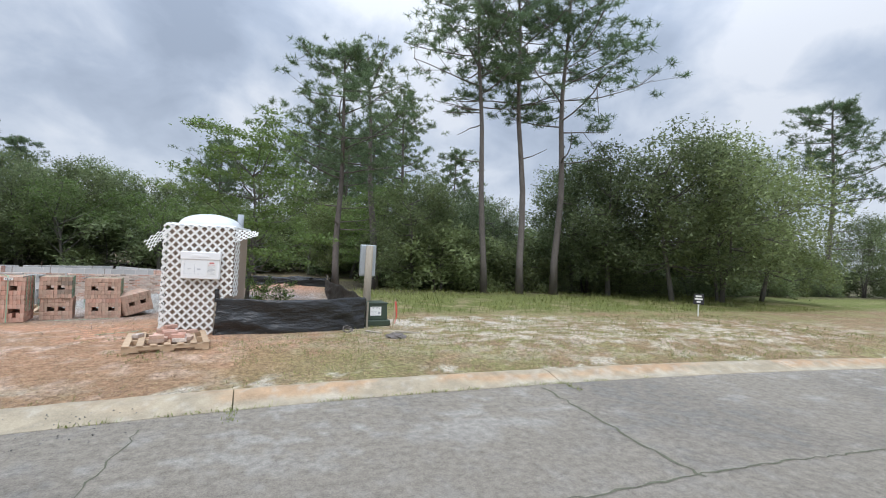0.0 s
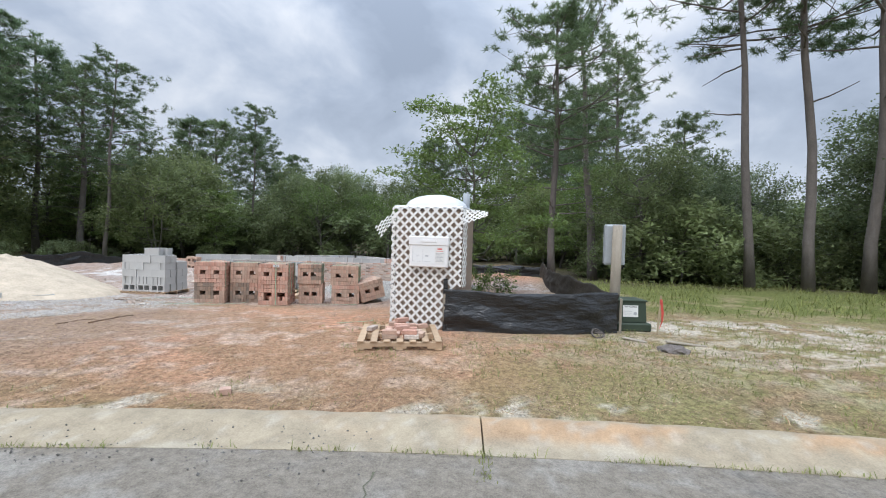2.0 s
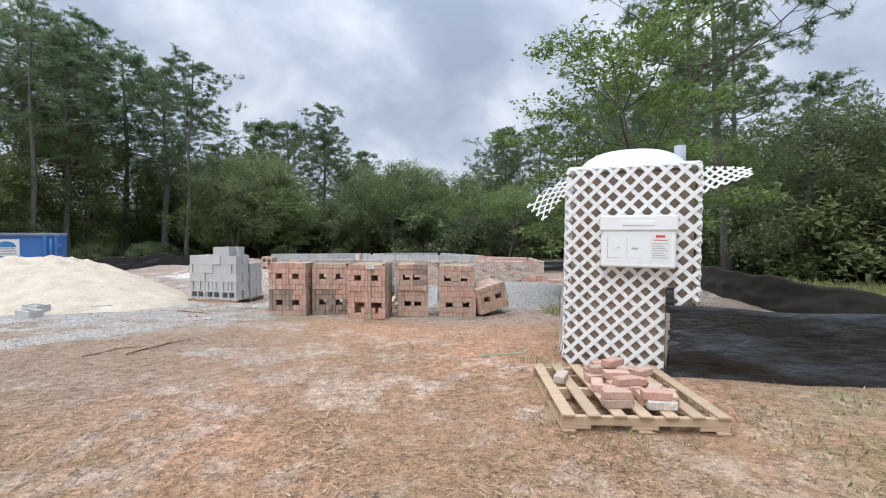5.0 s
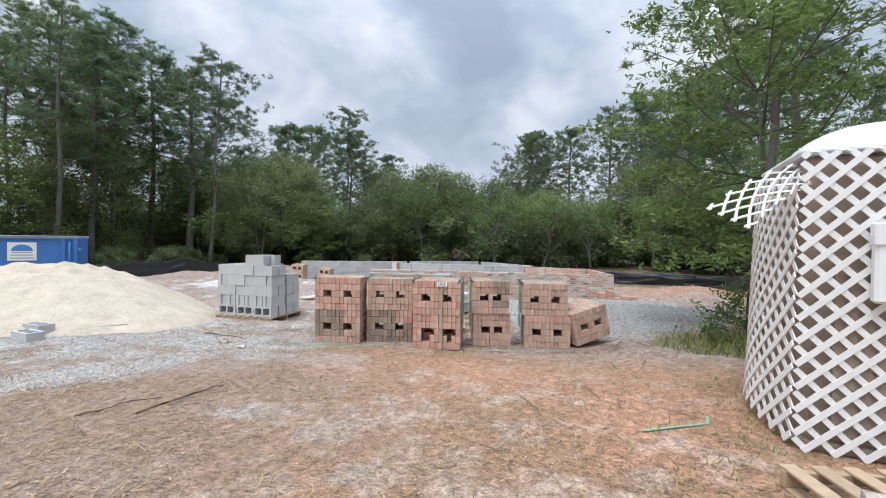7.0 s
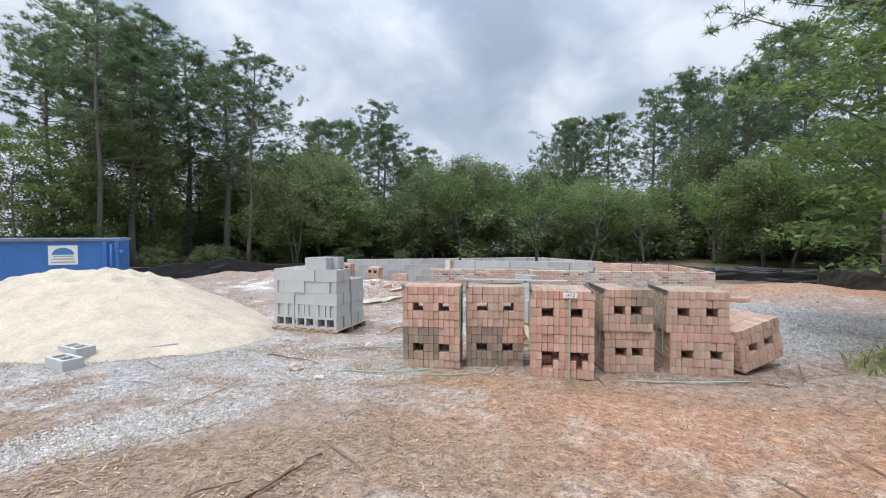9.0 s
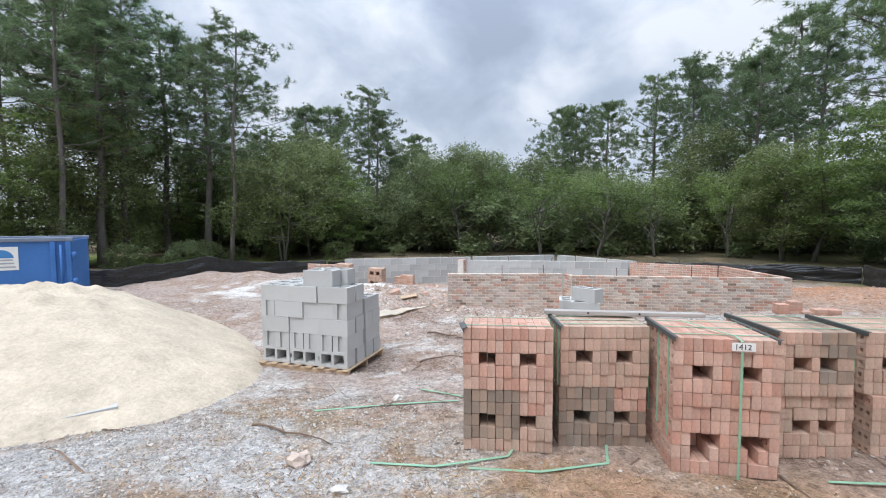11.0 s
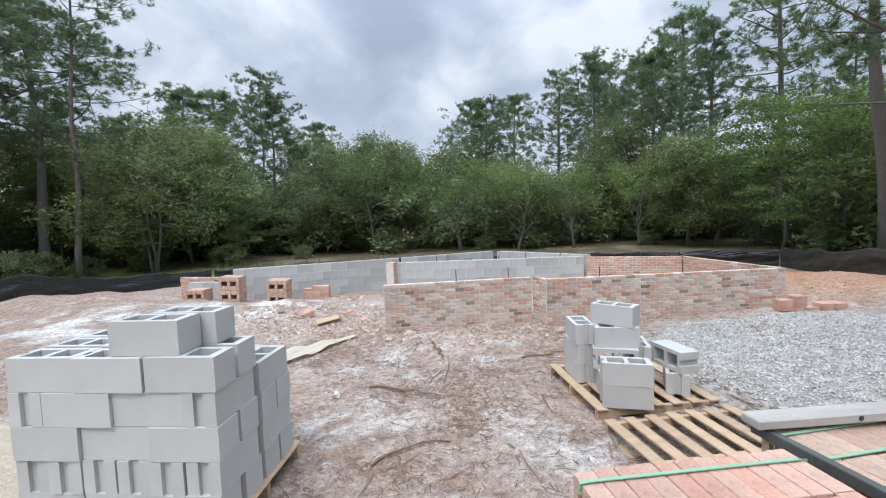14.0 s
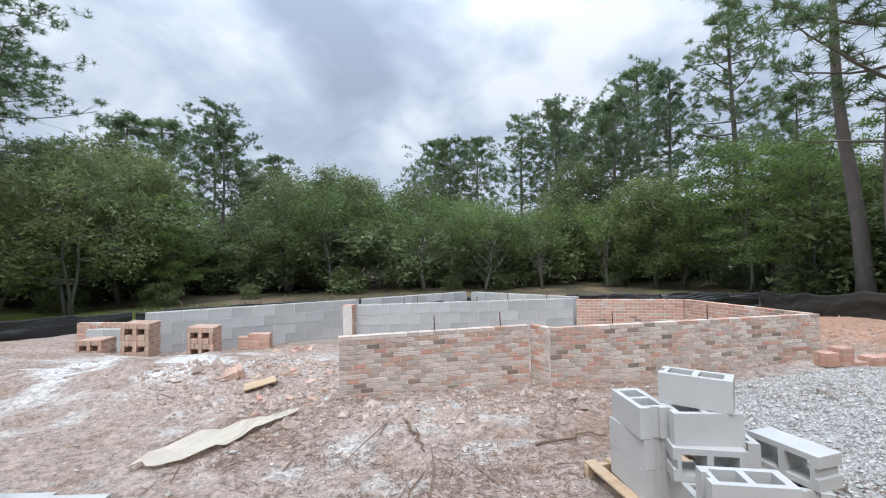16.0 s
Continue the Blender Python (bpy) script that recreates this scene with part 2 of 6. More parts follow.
M_LITTER = shade("dry_leaf_litter", (0.37, 0.235, 0.14), 0.9, 8.0, 0.2, 0.0, island=0.8, tint=(0.44, 0.33, 0.225))
M_EDGE = shade("dark_grey_plastic", (0.085, 0.09, 0.085), 0.5, 6.0, 0.3, 0.1)
M_REBAR = shade("rusty_rebar", (0.14, 0.08, 0.06), 0.85, 20.0, 0.3, 0.2)

# ---- builders ----


def mesh_of(name, bm, material):
    me = bpy.data.meshes.new(name)
    bm.to_mesh(me)
    bm.free()
    me.materials.append(material)
    return me


def mesh_py(name, verts, faces, material, smooth=False):
    me = bpy.data.meshes.new(name)
    me.from_pydata([tuple(map(float, v)) for v in verts], [], [tuple(map(int, f)) for f in faces])
    me.materials.append(material)
    if smooth:
        me.polygons.foreach_set("use_smooth", [True] * len(me.polygons))
    me.update()
    return me


def part(name, bm, material, parent, label=""):
    ob = new(name, mesh_of(name, bm, material))
    ob.parent = parent
    return tagged(ob, label) if label else ob


def piece(name, me, parent, m):
    ob = new(name, me)
    ob.parent = parent
    ob.matrix_basis = m
    return ob


def empty(name, m, label, category, group="", kind=""):
    ob = new(name)
    ob.empty_display_size = 0.1
    ob.matrix_basis = m
    return tagged(ob, label, category, group, kind)


def box(bm, x0, y0, z0, x1, y1, z1, bevel=0.0, m=None):
    got = bmesh.ops.create_cube(bm, size=1.0)
    vs = got["verts"]
    for v in vs:
        v.co = Vector(((x0 + x1) / 2 + v.co.x * (x1 - x0), (y0 + y1) / 2 + v.co.y * (y1 - y0), (z0 + z1) / 2 + v.co.z * (z1 - z0)))
    if bevel:
        es = list({e for v in vs for e in v.link_edges})
        vs = bmesh.ops.bevel(bm, geom=es, offset=bevel, segments=1, affect="EDGES")["verts"]
    if m is not None:
        for v in vs:
            v.co = m @ v.co
    return vs


def boxed(*a, **k):
    bm = bmesh.new()
    box(bm, *a, **k)
    return bm


def tube(bm, pts, radii, sides=8, cap=True):
    """A tapered tube along points."""
    rings = []
    for i, p in enumerate(pts):
        p = Vector(p)
        d = (Vector(pts[min(i + 1, len(pts) - 1)]) - Vector(pts[max(i - 1, 0)])).normalized()
        side = d.cross(Vector((0.31, 0.95, 0.07)))
        if side.length < 1e-4:
            side = d.cross(Vector((1, 0, 0)))
        side.normalize()
        up = side.cross(d)
        rings.append([bm.verts.new(p + (side * math.cos(a) + up * math.sin(a)) * radii[i]) for a in (2 * math.pi * k / sides for k in range(sides))])
    for r0, r1 in zip(rings, rings[1:]):
        for k in range(sides):
            f = bm.faces.new((r0[k], r0[(k + 1) % sides], r1[(k + 1) % sides], r1[k]))
            f.smooth = True
    if cap:
        bm.faces.new(rings[0][::-1])
        bm.faces.new(rings[-1])


def cells(xs, ys, solid, z0, z1):
    """A block extruded from the solid cells of a plan grid."""
    vmap, verts, faces = {}, [], []

    def v(i, j, k):
        key = (i, j, k)
        if key not in vmap:
            vmap[key] = len(verts)
            verts.append((xs[i], ys[j], (z0, z1)[k]))
        return vmap[key]

    nx, ny = len(xs) - 1, len(ys) - 1
    full = lambda i, j: 0 <= i < nx and 0 <= j < ny and solid(i, j)
    for i in range(nx):
        for j in range(ny):
            if not full(i, j):
                continue
            faces.append((v(i, j, 1), v(i + 1, j, 1), v(i + 1, j + 1, 1), v(i, j + 1, 1)))
            faces.append((v(i, j, 0), v(i, j + 1, 0), v(i + 1, j + 1, 0), v(i + 1, j, 0)))
            if not full(i - 1, j):
                faces.append((v(i, j, 0), v(i, j, 1), v(i, j + 1, 1), v(i, j + 1, 0)))
            if not full(i + 1, j):
                faces.append((v(i + 1, j, 0), v(i + 1, j + 1, 0), v(i + 1, j + 1, 1), v(i + 1, j, 1)))
            if not full(i, j - 1):
                faces.append((v(i, j, 0), v(i + 1, j, 0), v(i + 1, j, 1), v(i, j, 1)))
            if not full(i, j + 1):
                faces.append((v(i, j + 1, 0), v(i, j + 1, 1), v(i + 1, j + 1, 1), v(i + 1, j + 1, 0)))
    return verts, faces


RNG = np.random.default_rng(7)
GRIDS = {}


def noise2(x, y, size, seed=0):
    """Smooth value noise in 0..1 with cells of that size."""
    if seed not in GRIDS:
        GRIDS[seed] = np.random.default_rng(100 + seed).random((128, 128))
    g = GRIDS[seed]
    u, v = np.asarray(x) / size, np.asarray(y) / size
    i, j = np.floor(u).astype(int), np.floor(v).astype(int)
    a, b = u - i, v - j
    a, b = a * a * (3 - 2 * a), b * b * (3 - 2 * b)
    p = lambda ii, jj: g[ii % 128, jj % 128]
    return (p(i, j) * (1 - a) + p(i + 1, j) * a) * (1 - b) + (p(i, j + 1) * (1 - a) + p(i + 1, j + 1) * a) * b


def fbm(x, y, size, seed=0, octaves=4):
    s, w, tot = 0.0, 1.0, 0.0
    for k in range(octaves):
        s = s + w * noise2(x, y, size / 2**k, seed + k)
        tot += w
        w *= 0.55
    return s / tot


def step(a, b, x):
    t = np.clip((np.asarray(x, float) - a) / (b - a), 0, 1)
    return t * t * (3 - 2 * t)


def blob(x, y, cx, cy, rx, ry, soft=0.5, turn=0.0):
    c, s = math.cos(radians(turn)), math.sin(radians(turn))
    dx, dy = x - cx, y - cy
    r = np.sqrt(((dx * c + dy * s) / rx) ** 2 + ((-dx * s + dy * c) / ry) ** 2)
    return 1 - step(1 - soft, 1 + soft, r)


def gutter_y(x):
    x = np.asarray(x, float)
    return 5.36 - np.where(x < 2, 0.0125, 0.0072) * (np.clip(x, -22, 30) - 2) ** 2


KERB = 0.62


def ground_z(x, y):
    """Height of the soil."""
    x, y = np.asarray(x, float), np.asarray(y, float)
    back = gutter_y(x) + KERB
    d = y - back
    z = 0.045 + 0.15 * step(0.0, 1.9, d) - 0.10 * step(9.0, 11.5, y) * step(-1.5, -4.0, x) - 0.06 * step(11.5, 13.0, y) * step(2, -2, x)
    z = z - 0.40 * step(18.5, 25.0, y)
    rough = step(9.5, 13.0, y) * step(3.0, 0.5, x)
    z = z + 0.03 * (fbm(x, y, 1.6, 3) - 0.5) * (0.4 + 2.2 * rough) + 0.02 * (fbm(x, y, 0.34, 9, 3) - 0.5) * (0.6 + 4.2 * rough)
    z = z + 0.16 * blob(x, y, -10.6, 17.6, 1.8, 1.0, 0.7, 20) * (0.6 + 0.8 * noise2(x, y, 0.5, 21))
    z = z + 0.10 * blob(x, y, -7.3, 16.0, 1.6, 0.4, 0.7, 8) * (0.3 + 1.2 * noise2(x, y, 0.35, 22))
    z = z + 0.15 * blob(x, y, -12.8, 18.0, 2.2, 1.0, 0.7, 10) * (0.5 + noise2(x, y, 0.6, 23))
    z = z + 0.20 * blob(x, y, -16.5, 19.5, 2.6, 1.2, 0.8, -20) * (0.5 + noise2(x, y, 0.7, 24))
    z = z + 0.17 * blob(x, y, 0.4, 19.5, 1.6, 2.2, 0.8) * (0.5 + noise2(x, y, 0.6, 25))
    z = z + 0.22 * blob(x, y, -2.7, 14.9, 2.1, 1.7, 0.75)
    z = z + 0.35 * step(26, 40, y) * step(30, 12, np.abs(x + 5)) * 0.3
    return np.where(d < 0, -0.10 - 0.0 * x, z)


def gz(x, y):
    return float(ground_z(np.array([x]), np.array([y]))[0])


def axis(*spans):
    """Coordinates from spans (start, end, step)."""
    out = []
    for a, b, s in spans:
        out.extend(np.arange(a, b, s))
    return np.array(out)


def make_ground():
    far = lambda sgn: [sgn * v for v in (60, 80, 110, 160, 250, 400, 700, 1200, 2500)]
    xs = np.array(sorted(far(-1)) + list(axis((-45, -20, 1.0), (-20, -12, 0.18), (-12, 4, 0.08), (4, 15, 0.1), (15, 30, 0.4), (30, 50, 2.0))) + sorted(far(1)))
    ys = np.array(sorted(far(-1)) + list(axis((-40, -4, 3.0), (-4, 2.5, 0.8), (2.5, 4.4, 0.2), (4.4, 13.5, 0.08), (13.5, 20, 0.1), (20, 27, 0.25), (27, 52, 1.2))) + sorted(far(1)))
    X, Y = np.meshgrid(xs, ys, indexing="ij")
    x, y = X.ravel(), Y.ravel()
    z = ground_z(x, y)
    nx, ny = len(xs), len(ys)
    idx = np.arange(nx * ny).reshape(nx, ny)
    quads = np.stack([idx[:-1, :-1], idx[1:, :-1], idx[1:, 1:], idx[:-1, 1:]], -1).reshape(-1, 4)
    me = bpy.data.meshes.new("ground")
    me.from_pydata(np.stack([x, y, z], 1).tolist(), [], quads.tolist())
    me.polygons.foreach_set("use_smooth", [True] * len(me.polygons))
    # ground colours by area; each is broken up by its own grain
    def lay(c, col, w):
        return c + (np.array(col)[None, :] - c) * w[:, None]
    n1, n2, n3 = fbm(x, y, 1.3, 31), fbm(x, y, 0.45, 41), fbm(x, y, 3.5, 51)
    d = y - gutter_y(x) - KERB
    c = np.tile(np.array((0.285, 0.20, 0.118)), (len(x), 1))
    n2 = n2 + 0.10 * (RNG.random(len(x)) - 0.5)
    n4 = fbm(x, y, 0.22, 91, 2)
    c = lay(c, (0.40, 0.315, 0.225), step(0.5, 0.66, n2 * 0.4 + n4 * 0.6) * 0.75)
    c = lay(c, (0.19, 0.165, 0.075), step(0.5, 0.62, fbm(x, y, 0.3, 95, 3) * 0.6 + n1 * 0.4) * 0.55)
    c = lay(c, (0.56, 0.305, 0.195), blob(x, y, -3.4, 8.9, 4.2, 2.8, 0.6) * (0.5 + 0.42 * step(0.38, 0.6, n1)))
    c = lay(c, (0.60, 0.46, 0.37), blob(x, y, -4.4, 8.2, 3.6, 2.6, 0.7) * step(0.52, 0.66, n2 * 0.4 + n4 * 0.6) * 0.65)
    c = lay(c, (0.25, 0.25, 0.10), step(-1.5, 1.5, x) * step(0.42, 0.6, n1 * 0.6 + n4 * 0.4) * 0.6)
    c = lay(c, (0.20, 0.20, 0.08), step(0.8, 0.2, d) * step(0.5, 0.62, n2) * 0.5)
    n5 = fbm(x * 0.7, y * 1.3, 0.2, 97, 2) + 0.25 * (RNG.random(len(x)) - 0.5)
    sand = blob(x, y, 9.5, 8.2, 8.0, 1.9, 0.5, -4) * step(0.44, 0.58, n5 * 0.6 + n2 * 0.2 + n1 * 0.2)
    c = lay(c, (0.58, 0.50, 0.41), sand * 0.8)
    c = lay(c, (0.24, 0.185, 0.105), step(0.5, 3.0, x) * step(12.0, 10.0, y) * step(0.5, 0.62, fbm(x, y * 1.4, 0.26, 99, 2)) * 0.55)
    c = lay(c, (0.60, 0.54, 0.45), step(0.9, 0.1, d) * step(0.56, 0.66, n2) * 0.8)
    c = lay(c, (0.62, 0.56, 0.48), blob(x, y, 4.5, 10.2, 3.5, 0.7, 0.5, 5) * step(0.42, 0.55, n2) * 0.8)
    left = blob(x, y, -8.5, 8.2, 3.6, 2.4, 0.5)
    c = lay(c, (0.35, 0.255, 0.195), left * 0.85)
    c = lay(c, (0.50, 0.45, 0.40), left * step(0.50, 0.62, n2 * 0.5 + n4 * 0.5) * step(0.40, 0.6, n1) * 0.9)
    c = lay(c, (0.72, 0.71, 0.69), blob(x, y, -8.0, 8.72, 0.95, 0.34, 0.5, 52) * step(0.36, 0.5, n2))
    c = lay(c, (0.60, 0.585, 0.56), blob(x, y, -8.6, 9.9, 1.9, 0.75, 0.5, 20) * step(0.40, 0.56, n4 * 0.5 + n2 * 0.5) * 0.9)
    # building site
    site = step(10.6, 12.2, y + 0.8 * (n1 - 0.5)) * step(2.8, 1.2, x) * step(26.5, 24, y) * step(-26, -22, x)
    c = lay(c, (0.40, 0.315, 0.265), site)
    c = lay(c, (0.33, 0.265, 0.225), site * step(-10.5, -13.5, x) * step(0.3, 0.6, n3) * 0.8)
    c = lay(c, (0.315, 0.225, 0.172), site * step(0.46, 0.60, n1 * 0.5 + n4 * 0.5) * 0.9)
    c = lay(c, (0.60, 0.57, 0.53), site * step(0.54, 0.66, n2 * 0.6 + n4 * 0.4) * step(0.45, 0.62, n3) * 0.65)
    chips = blob(x, y, -9.6, 10.4, 3.2, 1.5, 0.6, 8) * step(0.30, 0.5, n2)
    c = lay(c, (0.46, 0.435, 0.41), chips * (0.45 + 0.5 * step(0.4, 0.62, n4 * 0.6 + n2 * 0.4)))
    c = lay(c, (0.68, 0.66, 0.62), blob(x, y, -12.2, 17.6, 3.2, 1.0, 0.5, 12) * step(0.40, 0.54, n2) * 0.85)
    c = lay(c, (0.60, 0.57, 0.53), blob(x, y, -9.0, 11.5, 0.8, 0.35, 0.6, 30) * step(0.4, 0.55, n2) * 0.8)
    c = lay(c, (0.42, 0.41, 0.385), blob(x, y, -2.7, 14.8, 2.4, 2.2, 0.25) * 0.95)
    c = lay(c, (0.45, 0.235, 0.135), blob(x, y, 0.5, 20.2, 1.9, 2.6, 0.6) * (0.6 + 0.4 * step(0.35, 0.55, n1)))
    c = lay(c, (0.40, 0.25, 0.16), blob(x, y, -0.5, 13.6, 1.2, 1.6, 0.6) * 0.7)
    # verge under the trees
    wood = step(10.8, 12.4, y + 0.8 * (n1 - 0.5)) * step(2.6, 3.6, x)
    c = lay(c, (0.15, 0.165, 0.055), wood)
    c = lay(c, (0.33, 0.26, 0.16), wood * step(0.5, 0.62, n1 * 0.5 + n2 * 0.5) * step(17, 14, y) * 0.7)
    # much darker colour deep in the wood, past the rear fence and far left
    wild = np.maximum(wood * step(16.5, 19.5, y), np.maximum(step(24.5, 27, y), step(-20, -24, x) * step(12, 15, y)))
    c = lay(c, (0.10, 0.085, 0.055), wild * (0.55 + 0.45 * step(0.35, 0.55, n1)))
    c = lay(c, (0.16, 0.20, 0.055), step(24, 26, y) * step(32, 29, y) * step(-12, -15, x))
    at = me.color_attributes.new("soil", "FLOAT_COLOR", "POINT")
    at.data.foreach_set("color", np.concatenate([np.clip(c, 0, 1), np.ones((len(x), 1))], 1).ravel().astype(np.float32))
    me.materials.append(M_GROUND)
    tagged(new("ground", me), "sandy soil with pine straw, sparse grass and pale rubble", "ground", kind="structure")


make_ground()


def stain(me, x, y, base, layers):
    """Colour a mesh by worn and stained areas with their own shapes."""
    c = np.tile(np.array(base), (len(x), 1))
    for col, w in layers:
        c = c + (np.array(col)[None] - c) * np.clip(w, 0, 1)[:, None]
    at = me.color_attributes.new("soil", "FLOAT_COLOR", "POINT")
    at.data.foreach_set("color", np.concatenate([c, np.ones((len(c), 1))], 1).ravel().astype(np.float32))


def make_road():
    xs = np.concatenate([np.arange(-40, -6, 1.0), np.arange(-6, 12, 0.07), np.arange(12, 60.1, 1.5)])
    top, low = gutter_y(xs), np.full(len(xs), -9.0)
    verts, faces = [], []
    rows = 90
    for i, xx in enumerate(xs):
        for j in range(rows):
            f = (j / (rows - 1)) ** 1.6
            yy = top[i] * (1 - f) + low[i] * f
            verts.append((xx, yy, -0.004 + 0.02 * f * (1 - f)))
        verts.append((xx, top[i], -0.12))
    w = rows + 1
    for i in range(len(xs) - 1):
        for j in range(rows - 1):
            a = i * w + j
            faces.append((a, a + 1, a + w + 1, a + w))
        a = i * w
        faces.append((a, a + w, a + w + rows, a + rows))
    me = mesh_py("road", verts, faces, M_ASPHALT)
    va = np.array(verts)
    x, y = va[:, 0], va[:, 1]
    n1, n2, n3 = fbm(x, y, 1.6, 131), fbm(x, y * 2.2, 0.7, 141), fbm(x, y, 0.16, 151, 2)
    d = gutter_y(x) - y
    stain(me, x, y, (0.265, 0.235, 0.192), [((0.222, 0.198, 0.165), step(0.48, 0.62, n1) * 0.7), ((0.35, 0.325, 0.285), step(0.56, 0.66, n2 * 0.7 + n3 * 0.3) * step(1.6, 0.2, np.abs(d - 0.7)) * 0.9), ((0.30, 0.275, 0.24), step(0.55, 0.7, n3) * 0.45), ((0.17, 0.165, 0.15), step(0.62, 0.7, n1 * 0.5 + n3 * 0.5) * 0.5)])
    tagged(new("road", me), "worn light grey asphalt street with fine cracks", "road", kind="structure")
    r = random.Random(4)
    for pts, wide in (([(-1.09, 4.97), (-1.15, 4.27), (-1.21, 3.76), (-1.3, 2.4)], 0.014), ([(3.78, 5.2), (3.75, 4.1), (3.65, 3.32), (3.68, 2.76), (3.7, 2.5)], 0.03), ([(2.0, 2.70), (2.43, 2.67), (3.76, 2.66), (4.86, 2.59), (6.21, 2.44), (9, 2.1)], 0.02)):
        fine = []
        for (xa, ya), (xb, yb) in zip(pts, pts[1:]):
            n = max(3, int(math.hypot(xb - xa, yb - ya) / 0.09))
            for k in range(n):
                fine.append((xa + (xb - xa) * k / n + r.uniform(-0.03, 0.03), ya + (yb - ya) * k / n + r.uniform(-0.02, 0.02)))
        verts, faces = [], []
        for k, (xa, ya) in enumerate(fine):
            q = fine[min(k + 1, len(fine) - 1)]
            p = fine[max(k - 1, 0)]
            dx, dy = q[0] - p[0], q[1] - p[1]
            L = math.hypot(dx, dy) or 1
            h = wide * r.uniform(0.25, 0.7)
            f = (gutter_y(xa) - ya) / (gutter_y(xa) + 9)
            zz = 0.001 + 0.02 * f * (1 - f)
            verts += [(xa - dy / L * h, ya + dx / L * h, zz), (xa + dy / L * h, ya - dx / L * h, zz)]
            if k:
                faces.append((2 * k - 2, 2 * k - 1, 2 * k + 1, 2 * k))
        tagged(new("road_crack", mesh_py("road_crack", verts, faces, M_CRACK)), "dark weathered crack across the asphalt", "crack", kind="structure")


make_road()


def make_kerb():
    root = empty("kerb", pose(0, 0, 0), "low rolled concrete kerb with orange stains", "kerb", kind="structure")
    joints = [-30, -23.5, -18.6, -14, -9.5, -4.9, -0.31, 4.26, 9.52, 14.5, 20, 26, 33, 40]
    prof = [(0.004, -0.1), (0.0, 0.0), (0.07, 0.002), (0.14, 0.004), (0.21, 0.015), (0.28, 0.03), (0.34, 0.046), (0.40, 0.06), (0.46, 0.066), (0.52, 0.068), (0.56, 0.067), (0.60, 0.062), (0.62, 0.04), (0.62, -0.1)]
    for a, b in zip(joints, joints[1:]):
        n = max(6, int((b - a) / 0.05)) if -6 < a < 10 else 16
        verts, faces = [], []
        for k in range(n + 1):
            xx = a + 0.007 + (b - a - 0.014) * k / n
            e = 0.01
            slope = (gutter_y(xx + e) - gutter_y(xx - e)) / (2 * e)
            L = math.hypot(1, slope)
            for off, zz in prof:
                w = 1 + 0.02 * math.sin(xx * 9.1) * (off > 0.5)
                verts.append((xx - slope / L * off, float(gutter_y(xx)) + off * w / L, zz))
        m = len(prof)
        for k in range(n):
            for j in range(m - 1):
                p = k * m + j
                faces.append((p, p + m, p + m + 1, p + 1))
        faces.append(tuple(range(m)))
        faces.append(tuple(n * m + j for j in reversed(range(m))))
        me = mesh_py("kerb_segment", verts, faces, M_KERB)
        va = np.array(verts)
        x, y = va[:, 0], va[:, 1]
        off = y - gutter_y(x)
        n1, n2 = fbm(x, y * 2, 0.9, 161), fbm(x, y, 0.12, 171, 3)
        stain(me, x, y, (0.345, 0.29, 0.205), [((0.42, 0.275, 0.16), step(0.40, 0.58, n1 * 0.8 + n2 * 0.2) * step(0.08, 0.35, off) * step(-3.5, 0.5, x) * 0.9), ((0.42, 0.38, 0.31), step(0.56, 0.68, n2) * 0.5), ((0.33, 0.28, 0.2), step(0.50, 0.60, off + 0.12 * (n2 - 0.5)) * 0.8), ((0.39, 0.35, 0.27), step(0.50, 0.64, n1) * step(0.3, 0.1, off) * 0.7)])
        ob = new("kerb_segment", me)
        ob.parent = root


make_kerb()

# ---- trees ----


def limb_path(r, start, heading, length, rise, n=5):
    pts, p, a = [Vector(start)], Vector(start), heading
    for k in range(n):
        a += r.uniform(-0.25, 0.25)
        p = p + Vector((math.cos(a) * length / n, math.sin(a) * length / n, rise * length / n * (0.4 + 0.25 * k) + r.uniform(-0.05, 0.05) * length / n * 2))
        pts.append(p)
    return pts


def blades(rng, centres, count, length, width, up=0.25):
    """Thin pointed triangles that radiate from centres."""
    n = len(centres)
    c = np.repeat(np.array(centres), count, 0)
    d = rng.normal(size=(n * count, 3))
    d[:, 2] += up
    d /= np.linalg.norm(d, axis=1)[:, None]
    L = length * rng.uniform(0.6, 1.2, (n * count, 1))
    s = np.cross(d, rng.normal(size=(n * count, 3)))
    s /= np.linalg.norm(s, axis=1)[:, None]
    w = width * rng.uniform(0.7, 1.3, (n * count, 1))
    v = np.stack([c - s * w / 2, c + s * w / 2, c + d * L], 1).reshape(-1, 3)
    f = np.arange(len(v)).reshape(-1, 3)
    return v, f


def leaves(rng, centres, count, spread, size, flat=1.0):
    """Small folded leaves scattered about centres."""
    n = len(centres) * count
    c = np.repeat(np.array(centres), count, 0) + rng.normal(size=(n, 3)) * spread * np.array((1, 1, flat))
    a = rng.normal(size=(n, 3))
    a[:, 2] *= 0.6
    a /= np.linalg.norm(a, axis=1)[:, None]
    b = np.cross(a, rng.normal(size=(n, 3)) * 0.6 + np.array((0, 0, 1.0)))
    b /= np.linalg.norm(b, axis=1)[:, None] + 1e-6
    L = size * rng.uniform(0.6, 1.3, (n, 1))
    v = np.stack([c - a * L * 0.5 - b * L * 0.28, c - a * L * 0.5 + b * L * 0.28, c + a * L * 0.6], 1).reshape(-1, 3)
    f = np.arange(len(v)).reshape(-1, 3)
    return v, f


